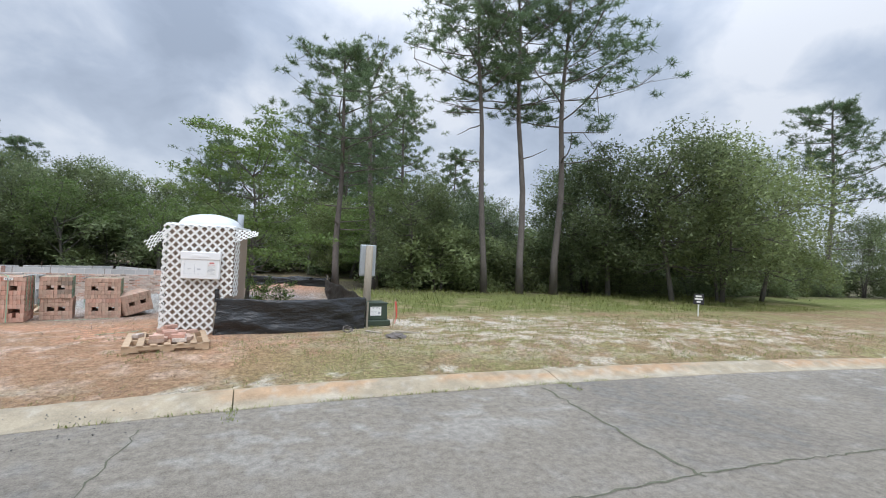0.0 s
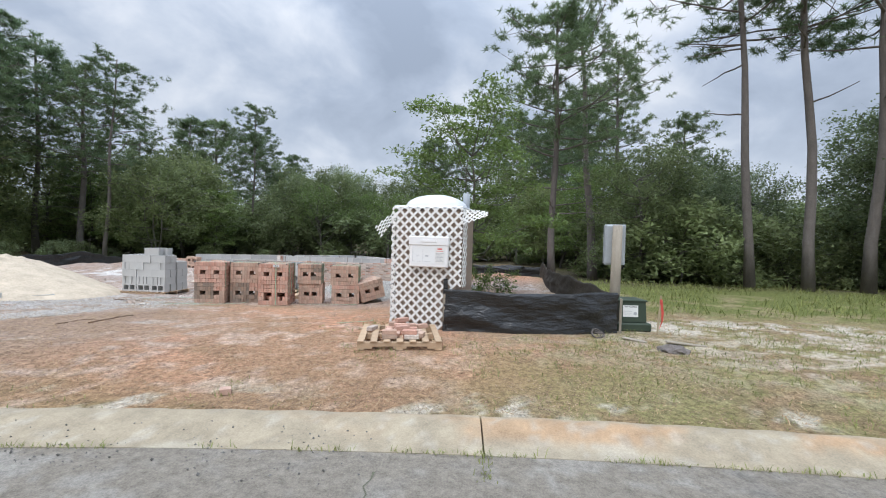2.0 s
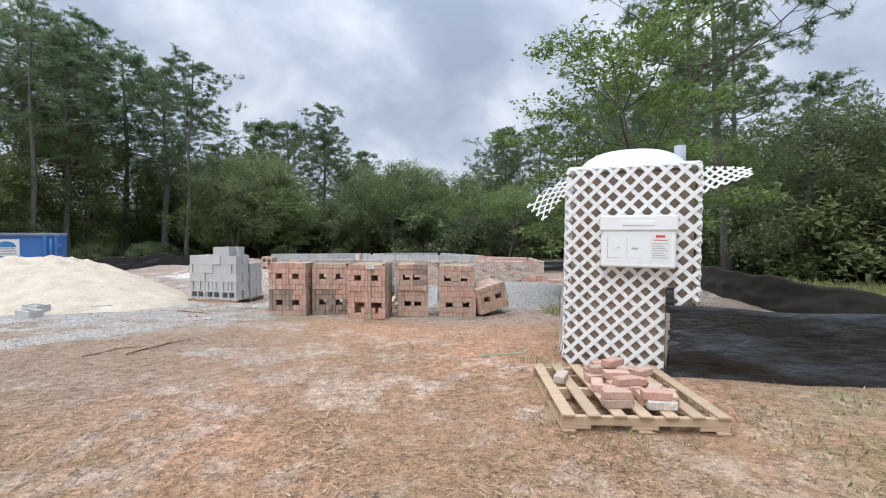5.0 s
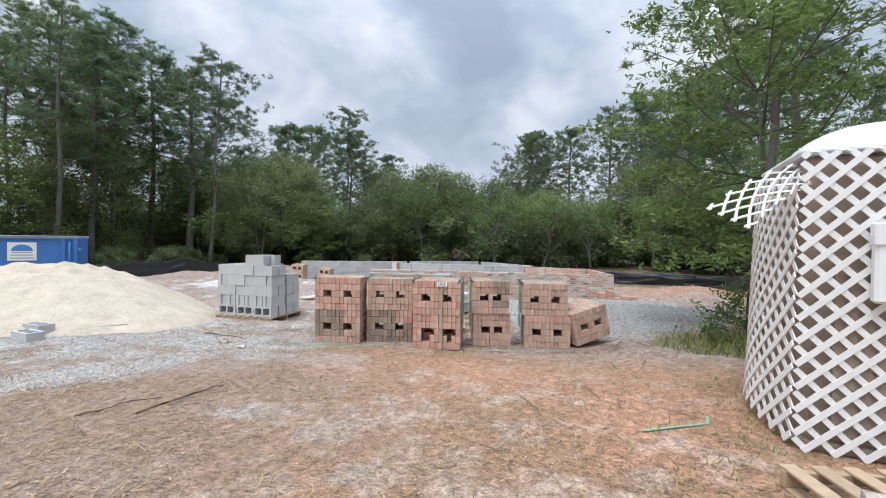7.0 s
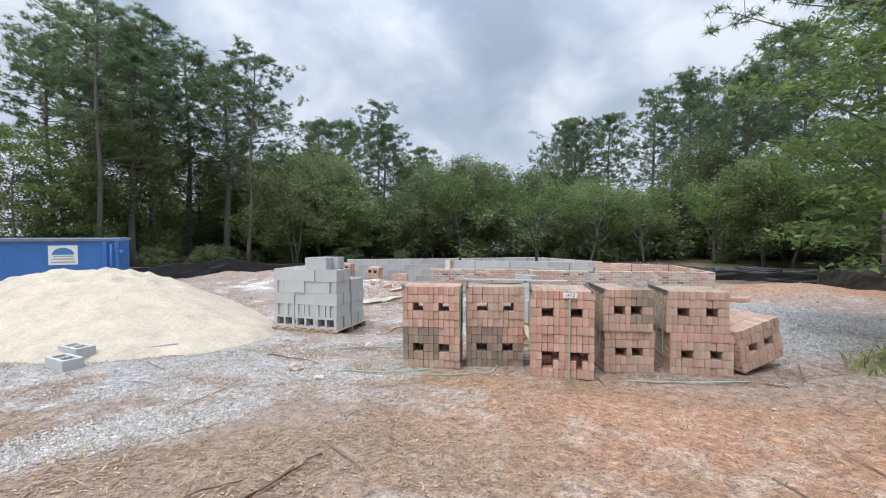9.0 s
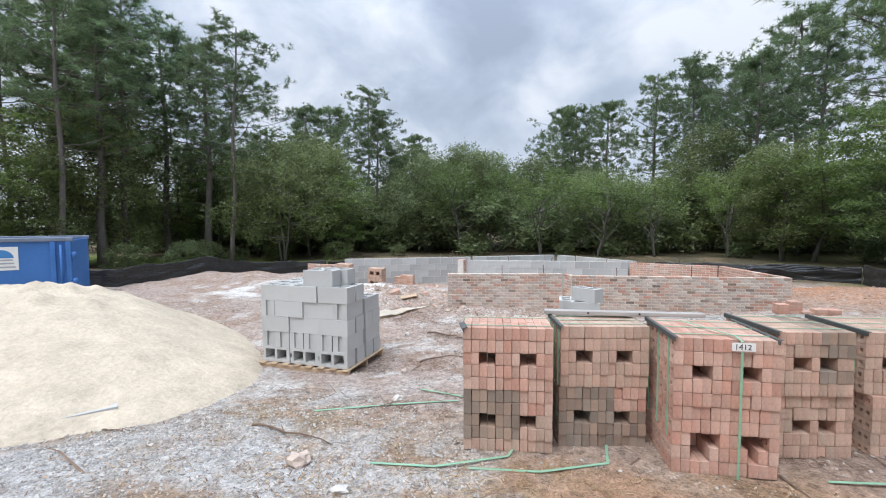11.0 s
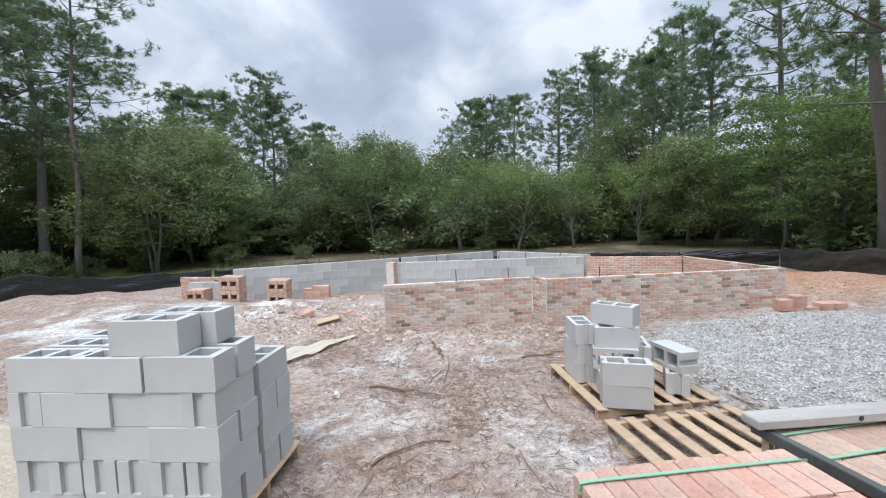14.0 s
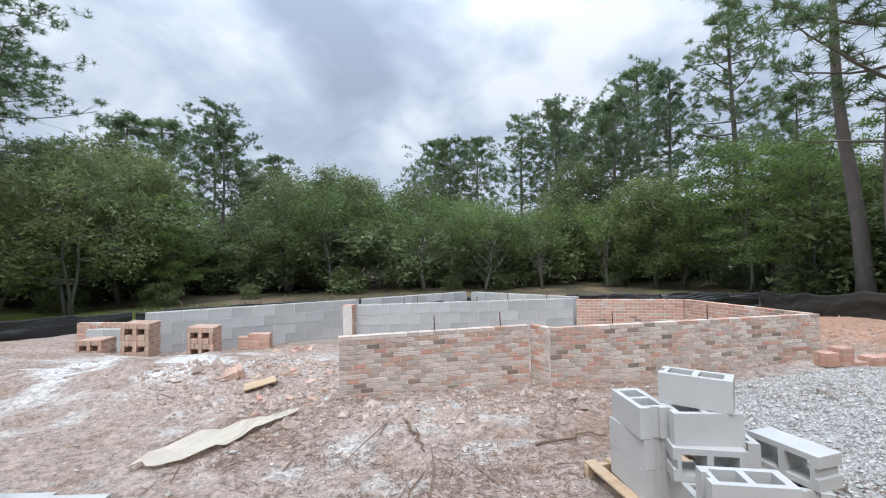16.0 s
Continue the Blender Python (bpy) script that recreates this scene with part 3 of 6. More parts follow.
def tree(name, trunk_bm, bark, crown, leaf, label):
    root = empty(name, pose(0, 0, -200), label, "tree")
    for p in trunk_bm.faces:
        p.smooth = True
    part("trunk", trunk_bm, bark, root)
    ob = new("crown", mesh_py("crown", crown[0], crown[1], leaf))
    ob.parent = root
    return root


def make_pine(seed, h, bare, limbs, reach, girth, label, lean=0.02, clumps=9, needle=0.24, dead=5):
    r, rng = random.Random(seed), np.random.default_rng(seed)
    bm = bmesh.new()
    n = 10
    line = [Vector((lean * h * (k / n) ** 1.5 + 0.05 * math.sin(k * 1.3 + seed), 0.06 * math.sin(k * 0.9 + seed * 2), h * k / n)) for k in range(n + 1)]
    line[0].z = -0.25
    tube(bm, line, [girth * (1.25 if k == 0 else 1.0) * (1 - 0.86 * k / n) + 0.012 for k in range(n + 1)], 9)
    centres = []

    def along(f):
        k = min(int(f * n), n - 1)
        return line[k].lerp(line[k + 1], f * n - k)

    for i in range(limbs):
        f = bare + (0.985 - bare) * ((i + r.random() * 0.8) / limbs)
        g = (f - bare) / (1 - bare)
        L = reach * (0.45 + 0.75 * math.sin(math.pi * min(1, 0.18 + g * 0.78))) * r.uniform(0.6, 1.15) * (1 - 0.45 * g)
        pts = limb_path(r, along(f), i * 2.4 + r.uniform(-0.5, 0.5), L, r.uniform(0.15, 0.6))
        rad = girth * 0.26 * (1 - 0.6 * g)
        tube(bm, pts, [rad * (1 - 0.85 * k / 5) + 0.008 for k in range(6)], 5, False)
        for _ in range(clumps):
            k = r.uniform(1.8, 5.0)
            k0 = min(int(k), 4)
            base = pts[k0].lerp(pts[k0 + 1], k - k0)
            off = Vector((r.gauss(0, 1), r.gauss(0, 1), r.gauss(0.25, 0.7))) * (0.19 * L)
            tip = base + off
            if r.random() < 0.5:
                tube(bm, [base, tip], [0.014, 0.006], 3, False)
            centres.append(tuple(tip))
            for _ in range(5):
                centres.append(tuple(tip + Vector((r.gauss(0, 0.13), r.gauss(0, 0.13), r.gauss(0.04, 0.08)))))
    for i in range(dead):
        f = bare * r.uniform(0.55, 1.0)
        pts = limb_path(r, along(f), r.uniform(0, 6.3), reach * r.uniform(0.35, 0.8), r.uniform(-0.05, 0.3))
        tube(bm, pts, [0.03 * (1 - 0.8 * k / 5) + 0.005 for k in range(6)], 4, False)
    return tree("pine_tree", bm, M_BARK, blades(rng, centres, 19, needle, 0.024), M_NEEDLES, label)


def make_broadleaf(seed, h, wide, bark, leaf, label, name="oak_tree", stems=1, puffs=16, per=22, count=34, size=0.15, low=0.25, girth=0.14, squash=0.62, flat=1.0):
    r, rng = random.Random(seed), np.random.default_rng(seed)
    bm = bmesh.new()
    centres = []
    tips = []
    for s in range(stems):
        a = r.uniform(0, 6.3)
        spread = 0.18 * wide * (s > 0 or stems > 1)
        top = Vector((math.cos(a) * spread + r.uniform(-0.2, 0.2), math.sin(a) * spread, h * r.uniform(0.55, 0.7)))
        foot = Vector((math.cos(a) * 0.12 * (stems > 1), math.sin(a) * 0.12 * (stems > 1), -0.25))
        line = [foot.lerp(top, k / 6) + Vector((0.06 * h / 6 * math.sin(k * 1.7 + s + seed), 0.06 * h / 6 * math.cos(k * 1.1 + seed), 0)) for k in range(7)]
        tube(bm, line, [girth * (1 - 0.75 * k / 6) / math.sqrt(stems) for k in range(7)], 7)
        tips.append(line)
    for i in range(puffs):
        line = tips[i % stems]
        g = (i + 0.5) / puffs
        zc = h * (low + (0.9 - low) * g)
        rr = wide * 0.5 * math.sqrt(max(0.06, 1 - ((g - 0.35) / 0.72) ** 2)) * r.uniform(0.45, 0.95)
        a = i * 2.4 + r.uniform(-0.5, 0.5)
        c = Vector((math.cos(a) * rr, math.sin(a) * rr, zc))
        root = line[min(6, 2 + int(g * 5))]
        mid = root.lerp(c, 0.5) + Vector((0, 0, -0.04 * h))
        tube(bm, [root, mid, c], [girth * 0.35, girth * 0.2, 0.012], 4, False)
        pr = wide * r.uniform(0.15, 0.24)
        for _ in range(per):
            d = Vector((r.gauss(0, 1), r.gauss(0, 1), r.gauss(0, 1))).normalized() * (r.random() ** 0.45)
            p = c + Vector((d.x * pr, d.y * pr, d.z * pr * squash))
            centres.append(tuple(p))
            if r.random() < 0.2:
                tube(bm, [c, p], [0.014, 0.005], 3, False)
    return tree(name, bm, bark, leaves(rng, centres, count, (0.11 + 0.018 * wide) * (0.4 if h < 2 else 1), size, flat), leaf, label)


PINES = [
    make_pine(1, 16, 0.56, 26, 2.6, 0.115, "tall pine with a bare brown trunk and open crown", 0.01),
    make_pine(2, 16, 0.40, 36, 2.6, 0.19, "tall pine with a ragged needle crown", 0.02),
    make_pine(3, 12, 0.42, 30, 2.9, 0.13, "mid-sized pine with a full dark crown", -0.01, 10),
    make_pine(4, 16, 0.48, 26, 3.0, 0.11, "tall pine with long uneven limbs", 0.03),
    make_pine(5, 15, 0.80, 12, 3.0, 0.24, "tall pine with a thick bare trunk", 0.02, 7, dead=9),
]
OAKS = [
    make_broadleaf(11, 8, 6.5, M_BARK_PALE, M_LEAF_DARK, "dense dark green oak with low limbs", stems=2, puffs=30, per=18, low=0.14),
    make_broadleaf(12, 8, 5.5, M_BARK_PALE, M_LEAF_DARK, "rounded dark green oak at the wood's edge", puffs=30, per=18, low=0.15),
    make_broadleaf(13, 8, 7.0, M_BARK_PALE, M_LEAF_DARK, "spreading oak with several grey stems", stems=3, puffs=30, per=18, low=0.2),
]
MAPLE = make_broadleaf(21, 8, 5.0, M_BARK_PALE, M_LEAF_LIGHT, "slender young tree with light green leaves", "young_tree", puffs=30, per=11, count=38, low=0.2, girth=0.085, size=0.12, squash=0.22, flat=0.4)
SPARSE = make_broadleaf(22, 6, 5.0, M_BARK_PALE, M_LEAF_LIGHT, "small open tree with a pale bent stem", "small_tree", stems=2, puffs=12, per=14, count=24, low=0.5, girth=0.13, size=0.13)
SHRUB = make_broadleaf(31, 3.2, 4.2, M_BARK_PALE, M_LEAF_DARK, "dark leafy undergrowth shrub", "shrub", stems=3, puffs=14, per=14, count=26, low=0.08, girth=0.06, size=0.17)
BUSH = make_broadleaf(32, 1.0, 1.7, M_BARK_PALE, M_LEAF_LIGHT, "low green weedy bush", "bush", stems=3, puffs=9, per=10, count=20, low=0.05, girth=0.02, size=0.07)
TREE_H = {PINES[0]: 16, PINES[1]: 16, PINES[2]: 12, PINES[3]: 16, PINES[4]: 15, OAKS[0]: 8, OAKS[1]: 8, OAKS[2]: 8, MAPLE: 8, SPARSE: 6, SHRUB: 3.2, BUSH: 1.0}


def plant(src, x, y, top, turn, group, wide=1.0, label="", tilt=(0, 0)):
    z = gz(x, y)
    s = (top - z) / TREE_H[src]
    m = pose(x, y, z, tilt[0], tilt[1], turn) @ Matrix.Diagonal((s * wide, s * wide, s, 1))
    ob = copy_thing(src, m)
    tagged(ob, label, group=group)
    return ob


# kind, x, y, top
WOOD = [
    ("p1", 10.2, 36.0, 16.6), ("p2", 11.2, 49.4, 18.7), ("p2", 9.7, 54.4, 16.9), ("p1", 1.8, 56.8, 17.1), ("p2", -2.2, 61.5, 16.1),
    ("p2", -7.2, 63.7, 16.5), ("p1", 6.6, 57.6, 17.8), ("p2", 16.3, 38.8, 12.5), ("p0", -31.4, 57.8, 19.2), ("p2", -35.3, 55.6, 16.7),
    ("p2", -36.8, 52.2, 15.8), ("p2", -39.4, 47.5, 12.2), ("s", -1.2, 36.0, 4.9), ("s", -4.6, 37.0, 5.4), ("s", 2.6, 36.4, 5.2), ("s", 5.6, 34.2, 6.0), ("s", -8.2, 38.0, 6.0), ("s", -13.2, 37.0, 6.4), ("s", 8.6, 31.4, 6.2), ("o1", -15.2, 48.7, 9.7), ("o0", -11.2, 48.5, 8.5),
    ("o2", -17.6, 45.0, 8.2), ("o1", -20.5, 44.0, 9.2), ("o0", -23.4, 33.5, 8.0), ("m", -20.8, 33.3, 5.6), ("o1", -4.5, 45.6, 6.8),
    ("o2", 3.4, 43.0, 8.8), ("o0", 6.6, 38.2, 6.2), ("s", 10.3, 34.0, 8.0), ("m", 12.0, 33.0, 7.0), ("o1", -8.5, 51.7, 9.0), ("o0", -27.9, 33.6, 6.7),
    ("p3", -28.3, 21.4, 14.0), ("p1", -29.2, 23.7, 13.4), ("p0", -30.3, 25.7, 15.0), ("p3", -23.9, 26.9, 12.6), ("p1", -27.6, 28.9, 13.0),
    ("p2", -32.1, 29.9, 14.9), ("p0", -32.7, 21.8, 12.6), ("m", -29.0, 31.0, 6.5), ("o1", -25.4, 35.9, 8.8), ("o0", -30.5, 21.5, 5.8),
    ("p1", 8.0, 39.0, 13.8), ("p2", 6.5, 43.9, 13.8), ("m", 7.1, 31.0, 7.6), ("p2", -36.0, 25.8, 15.9), ("p1", -38.0, 30.0, 16.9), ("p0", -33.7, 17.0, 14.0),
    ("m", -0.57, 12.99, 5.9),
    ("o0", 7.0, 21.4, 6.5), ("o0", 18.9, 15.4, 9.2), ("o2", 21.5, 14.9, 9.0), ("o1", 16.9, 18.1, 8.4), ("o0", 25.9, 15.9, 8.8),
    ("p2", 43.2, 20.9, 16.6), ("o1", 16.9, 21.1, 8.6), ("o2", 45.9, 19.9, 7.2), ("p2", -5.9, 51.6, 13.0), ("o1", -13.8, 41.0, 8.2), ("o2", -17.0, 39.0, 7.4),
    ("p2", -20.2, 45.7, 10.3), ("o0", 13.9, 26.6, 6.4), ("m", 6.5, 27.0, 6.8), ("o0", 9.4, 23.4, 6.5), ("o1", -31.5, 35.0, 9.0), ("o2", 20.5, 24.0, 8.0),
    ("o1", 28.5, 22.0, 8.0), ("o0", 35.0, 22.5, 7.0), ("o2", 54.0, 21.0, 8.0), ("o1", -38.0, 20.0, 8.0), ("o2", -36.0, 14.0, 8.5), ("p1", -40.0, 12.0, 14.0), ("o0", 62.0, 17.0, 8.5),
    ("o1", -33.5, 32.0, 8.4), ("o2", -22.8, 29.8, 7.0), ("m", -29.5, 18.6, 7.4), ("o0", -31.4, 24.2, 9.0), ("o1", -34.0, 27.5, 10.0),
    ("m", 9.2, 30.4, 6.8), ("o0", 12.6, 32.2, 6.6), ("o2", 14.8, 30.4, 7.0), ("o1", 4.6, 34.5, 6.4), ("p2", 4.2, 52.0, 16.5), ("p2", -21.5, 40.0, 11.0),
]


def make_wood():
    r = random.Random(5)
    kinds = {"p0": PINES[0], "p1": PINES[1], "p2": PINES[2], "p3": PINES[3], "o0": OAKS[0], "o1": OAKS[1], "o2": OAKS[2], "m": MAPLE, "s": SPARSE}
    for k, x, y, top in WOOD:
        plant(kinds[k], x, y, top, r.uniform(0, 360), "pines" if k[0] == "p" else "broadleaf trees", r.uniform(0.95, 1.14) * (1.25 if k[0] == "p" and x < -22 else 1.0))
    plant(PINES[0], 9.5, 18.3, 16.3, 0, "pines", 1.3, "", (0, -4.2))
    plant(PINES[0], 11.62, 18.3, 17.6, 130, "pines", 1.35, "", (0, 2.2))
    plant(PINES[3], 13.68, 18.3, 17.7, 0, "pines", 1.5, "", (0, -1.6))
    plant(PINES[4], 5.5, 24.2, 13.6, 0, "pines", 1.0, "near pine with a leaning bare trunk", (0, -5.5))
    plant(PINES[2], 2.84, 20.9, 12.0, 60, "pines", 1.2, "broad rounded pine behind the silt fence")
    # undergrowth along the edge of the wood
    edge = [(-34, 16), (-27, 20), (-24.5, 27), (-22, 32), (-15, 36), (-6, 38), (2, 37), (9, 33), (10.5, 27), (6, 24), (10, 22.5), (16, 21), (22, 18), (31, 19), (46, 21), (60, 20)]
    for (xa, ya), (xb, yb) in zip(edge, edge[1:]):
        L = math.hypot(xb - xa, yb - ya)
        thin = -23 < xa < 9 and ya > 28
        n = max(1, int(L / (3.4 if thin else 2.4)))
        for k in range(n):
            f = (k + r.random()) / n
            plant(SHRUB, xa + (xb - xa) * f + r.uniform(-1, 1), ya + (yb - ya) * f + r.uniform(-0.6, 2.2), r.uniform(0.5, 1.4) if thin else r.uniform(0.5, 1.3) if xa < -20 else r.uniform(1.0, 2.6), r.uniform(0, 360), "undergrowth", r.uniform(0.9, 1.4))
    for k in range(26):
        f = k / 25
        plant(OAKS[k % 3], -44 + 96 * f + r.uniform(-1, 1), 42 + 16 * math.sin(math.pi * f) * (1 - 0.5 * f) + r.uniform(-2, 3) - 14 * (f > 0.72), r.uniform(6, 9), r.uniform(0, 360), "broadleaf trees", r.uniform(1.0, 1.3))
    for k in range(18):
        plant(SHRUB, -26 + 2.4 * k + r.uniform(-1, 1), 41 + r.uniform(-2, 5), r.uniform(3.5, 5.5), r.uniform(0, 360), "undergrowth", r.uniform(1.0, 1.4))
    for k in range(24):
        plant(SHRUB, 8 + 1.9 * k + r.uniform(-1, 1), 27.5 + r.uniform(-2, 4) - 0.1 * k, r.uniform(3.0, 4.8), r.uniform(0, 360), "undergrowth", r.uniform(1.0, 1.4))
    for k in range(14):
        plant(SHRUB, -46 + 1.9 * k + r.uniform(-1, 1), 34 + 0.35 * k + r.uniform(-2, 3), r.uniform(3.0, 4.8), r.uniform(0, 360), "undergrowth", r.uniform(1.0, 1.4))
    for bx, by, bt in ((8.3, 21.0, 3.8), (10.6, 21.4, 3.2), (13.4, 21.4, 3.2)):
        plant(SHRUB, bx, by, bt, r.uniform(0, 360), "undergrowth", 1.1, "low leafy oak bough hanging to the grass")
    plant(BUSH, -0.75, 12.7, 1.1, 30, "bushes", 1.0)
    plant(BUSH, 0.1, 13.4, 1.0, 130, "bushes", 1.1)
    for src in (*PINES, *OAKS, MAPLE, SPARSE, SHRUB, BUSH):
        for o in (*src.children_recursive, src):
            bpy.data.objects.remove(o)


make_wood()

# ---- bricks, blocks, walls ----


def brick_mesh(name, material, lx, ly, lz, bevel=0.004):
    return mesh_of(name, boxed(-lx / 2, -ly / 2, 0, lx / 2, ly / 2, lz, bevel=bevel), material)


def cored_mesh(name, material):
    """A brick on edge with three cores through its broad face."""
    ys = [-0.0975, -0.072, -0.044, -0.014, 0.014, 0.044, 0.072, 0.0975]
    zs = [0.0, 0.03, 0.06, 0.09]
    v, f = cells(ys, zs, lambda i, j: not (j == 1 and i in (1, 3, 5)), -0.0285, 0.0285)
    return mesh_py(name, [(c, a, b) for a, b, c in v], f, material)


PACK = {k: (brick_mesh("brick", m, 0.0572, 0.195, 0.0905, 0.0025), cored_mesh("brick", m)) for k, m in (("red", M_BRICK), ("tan", M_BRICK_TAN), ("grey", M_BRICK_GREY))}


def brick_cube(m, across, deep, tones, label, group="brick cubes", skip=(), courses=5):
    """A cube of bricks packed on edge, five courses high, with two fork holes."""
    root = empty("brick_cube", m, label, "brick stack", group)
    r = random.Random(across * 7 + deep + len(tones))
    holes = {across // 4, across // 4 + 1, (3 * across) // 4 - 1, (3 * across) // 4}
    for c in range(courses):
        for i in range(across):
            for j in range(deep):
                if (c == courses // 2 and i in holes) or (c, i, j) in skip:
                    continue
                tone = tones[c][0] if i < across * 0.55 else tones[c][-1]
                plain, cored = PACK[tone]
                me = cored if i in (0, across - 1) else plain
                piece("brick", me, root, pose((i + 0.5) * 0.0595 + r.uniform(-0.001, 0.001), (j + 0.5) * 0.2 + r.uniform(-0.011, 0.004), c * 0.0935, r.uniform(-0.4, 0.2), r.uniform(-0.5, 0.5), r.uniform(-0.8, 0.8)))
    return root


def strap_loop(name, pts, wide, parent, material=M_STRAP, label=""):
    """A flat band along points."""
    verts, faces = [], []
    for k, p in enumerate(pts):
        p = Vector(p)
        d = (Vector(pts[min(k + 1, len(pts) - 1)]) - Vector(pts[max(k - 1, 0)])).normalized()
        s = d.cross(Vector((0, 0, 1)))
        s = s.normalized() if s.length > 0.3 else Vector((1, 0, 0))
        n = s.cross(d).normalized() * 0.0015
        verts += [p - s * wide / 2 + n, p + s * wide / 2 + n, p + s * wide / 2 - n, p - s * wide / 2 - n]
        if k:
            a = 4 * k - 4
            for q in range(4):
                faces.append((a + q, a + (q + 1) % 4, a + 4 + (q + 1) % 4, a + 4 + q))
    faces += [(0, 1, 2, 3), tuple(len(verts) - 1 - q for q in range(4))]
    ob = new(name, mesh_py(name, verts, faces, material))
    if parent is not None:
        ob.parent = parent
    return ob


R, T, G = "red", "tan", "grey"
UP_RED, UP_TAN = [(R,)] * 5, [(T,)] * 5


def make_stacks():
    h = 5 * 0.0935
    rows = [
        # x, y, yaw, across, deep, lower tones, upper tones, drift, tilt
        (-6.77, 11.03, 11, 11, 2, [(T,), (G, T), (G, T), (G, R), (G, R)], [(R,), (R,), (R,), (R,), (R,)], (0.0, -0.01), 0),
        (-6.09, 11.30, 15, 11, 2, [(G,), (G,), (G,), (G, R), (G, R)], [(T,), (T,), (T,), (T,), (T,)], (0.01, -0.005), 0),
        (-5.34, 11.17, 8, 11, 3, [(R,), (R,), (R,), (R,), (R,)], [(R,), (R,), (R,), (R,), (R,)], (0.0, -0.01), 0),
        (-4.58, 11.60, 14, 9, 3, [(T,), (T,), (T,), (T,), (T,)], [(T,), (T, G), (T,), (T, G), (T, G)], (-0.02, -0.03), 0),
        (-3.88, 11.86, 10, 11, 3, [(T,), (T,), (T,), (T,), (R,)], [(T,), (T,), (T,), (T,), (T,)], (-0.04, 0.03), 0),
    ]
    for x, y, yaw, na, nd, lo, hi, (dx, dy), tilt in rows:
        z = gz(x + 0.3, y + 0.2) + 0.004
        skip = {(1, 2, 0), (1, 3, 0), (2, 4, 0), (1, 8, 0), (2, 9, 0)} if lo[0][0] == R else ()
        brick_cube(pose(x, y, z, 0, 0, yaw), na, nd, lo, "lower strapped cube of bricks standing on the ground", skip=skip)
        top = brick_cube(pose(x + dx, y + dy, z + h, 0, 0, yaw), na, nd, hi, "upper strapped cube of bricks stacked on another")
        w, d = na * 0.0595, nd * 0.2
        first = yaw == 11
        for f in (0.16, 0.84) if first else (0.16, 0.5, 0.84):
            yy = d * f
            if first:
                strap_loop("strap", [(-0.004, yy, h - 0.03), (-0.004, yy, h), (0.02, yy, h + 0.003), (w - 0.02, yy, h + 0.003), (w + 0.004, yy, h), (w + 0.004, yy, -0.1)], 0.011, top)
                continue
            strap_loop("strap", [(-0.004, yy, -0.25), (-0.004, yy, h), (0.02, yy, h + 0.003), (w - 0.02, yy, h + 0.003), (w + 0.004, yy, h), (w + 0.004, yy, -0.25)], 0.011, top)
        # black corner strips along the top edges
        for xx in (-0.01, w - 0.035):
            bm = bmesh.new()
            if first or (xx > 0 and lo[0][0] != R):
                continue
            box(bm, xx, -0.025, h + 0.004, xx + 0.026, d + 0.02, h + 0.008, 0.002)
            box(bm, xx, -0.025, h - 0.026, xx + 0.006, d + 0.02, h + 0.006, 0.002)
            part("edge_protector", bm, M_EDGE, top, "dark plastic edge protector")
    # a torn scrap of the first stack's edge strip
    bm = bmesh.new()
    box(bm, -0.02, -0.05, 0, 0.022, 0.045, 0.007, 0.002)
    box(bm, -0.02, -0.05, -0.03, -0.014, 0.045, 0.003, 0.002)
    scrap = new("plastic_scrap", mesh_of("plastic_scrap", bm, M_EDGE))
    scrap.matrix_basis = pose(-6.775, 11.05, gz(-6.47, 11.22) + 2 * h + 0.006, 14, -22, 25)
    tagged(scrap, "torn scrap of black edge strip on a brick cube", "scrap")
    # a front strap and a number tag on the third stack
    z = gz(-5.04, 11.37) + 0.004
    root = empty("price_tag", pose(-5.34, 11.16, z, 0, 0, 8), "white paper tag with black number on brick cube", "tag")
    part("tag_card", boxed(0.335, -0.035, 2 * h - 0.07, 0.475, -0.032, 2 * h - 0.015), M_LABEL, root)
    cu = bpy.data.curves.new("tag_number", "FONT")
    cu.body, cu.size, cu.extrude = "1412", 0.052, 0.0005
    cu.materials.append(M_BLACK)
    tx = new("tag_number", cu)
    tx.parent = root
    tx.matrix_basis = pose(0.348, -0.0365, 2 * h - 0.06, 90, 0, 0)
    strap_loop("green_strap", [(0.40, -0.028, 0.0), (0.40, -0.03, h), (0.40, -0.028, 2 * h - 0.01), (0.38, 0.02, 2 * h + 0.016), (0.2, 0.45, 2 * h + 0.018)], 0.016, root)
    # a single cube that leans beside the row
    zz = gz(-3.0, 12.2)
    brick_cube(pose(-3.14, 11.98, zz + 0.03, 0, -14, 34) , 10, 3, UP_TAN, "single slumped cube of bricks leaning on its neighbour")
    # a levelling board across two stacks
    zt = gz(-5.8, 11.5) + 2 * h + 0.016
    root = empty("screed_board", pose(-6.22, 11.62, zt + 0.004, 0, 0, 9), "weathered grey board lying across brick stacks", "board")
    part("board", boxed(0, 0, 0, 1.25, 0.075, 0.032, bevel=0.004), M_BOARD, root)
    for xx in (0.35, 0.75):
        bm = bmesh.new()
        tube(bm, [(xx, -0.002, 0.018), (xx, 0.004, 0.018)], [0.009, 0.009], 8)
        part("hole_rim", bm, M_BLACK, root)


make_stacks()

CMU_X = [0, 0.022, 0.045, 0.178, 0.212, 0.345, 0.368, 0.39]
CMU_Y = [0, 0.034, 0.066, 0.124, 0.156, 0.19]


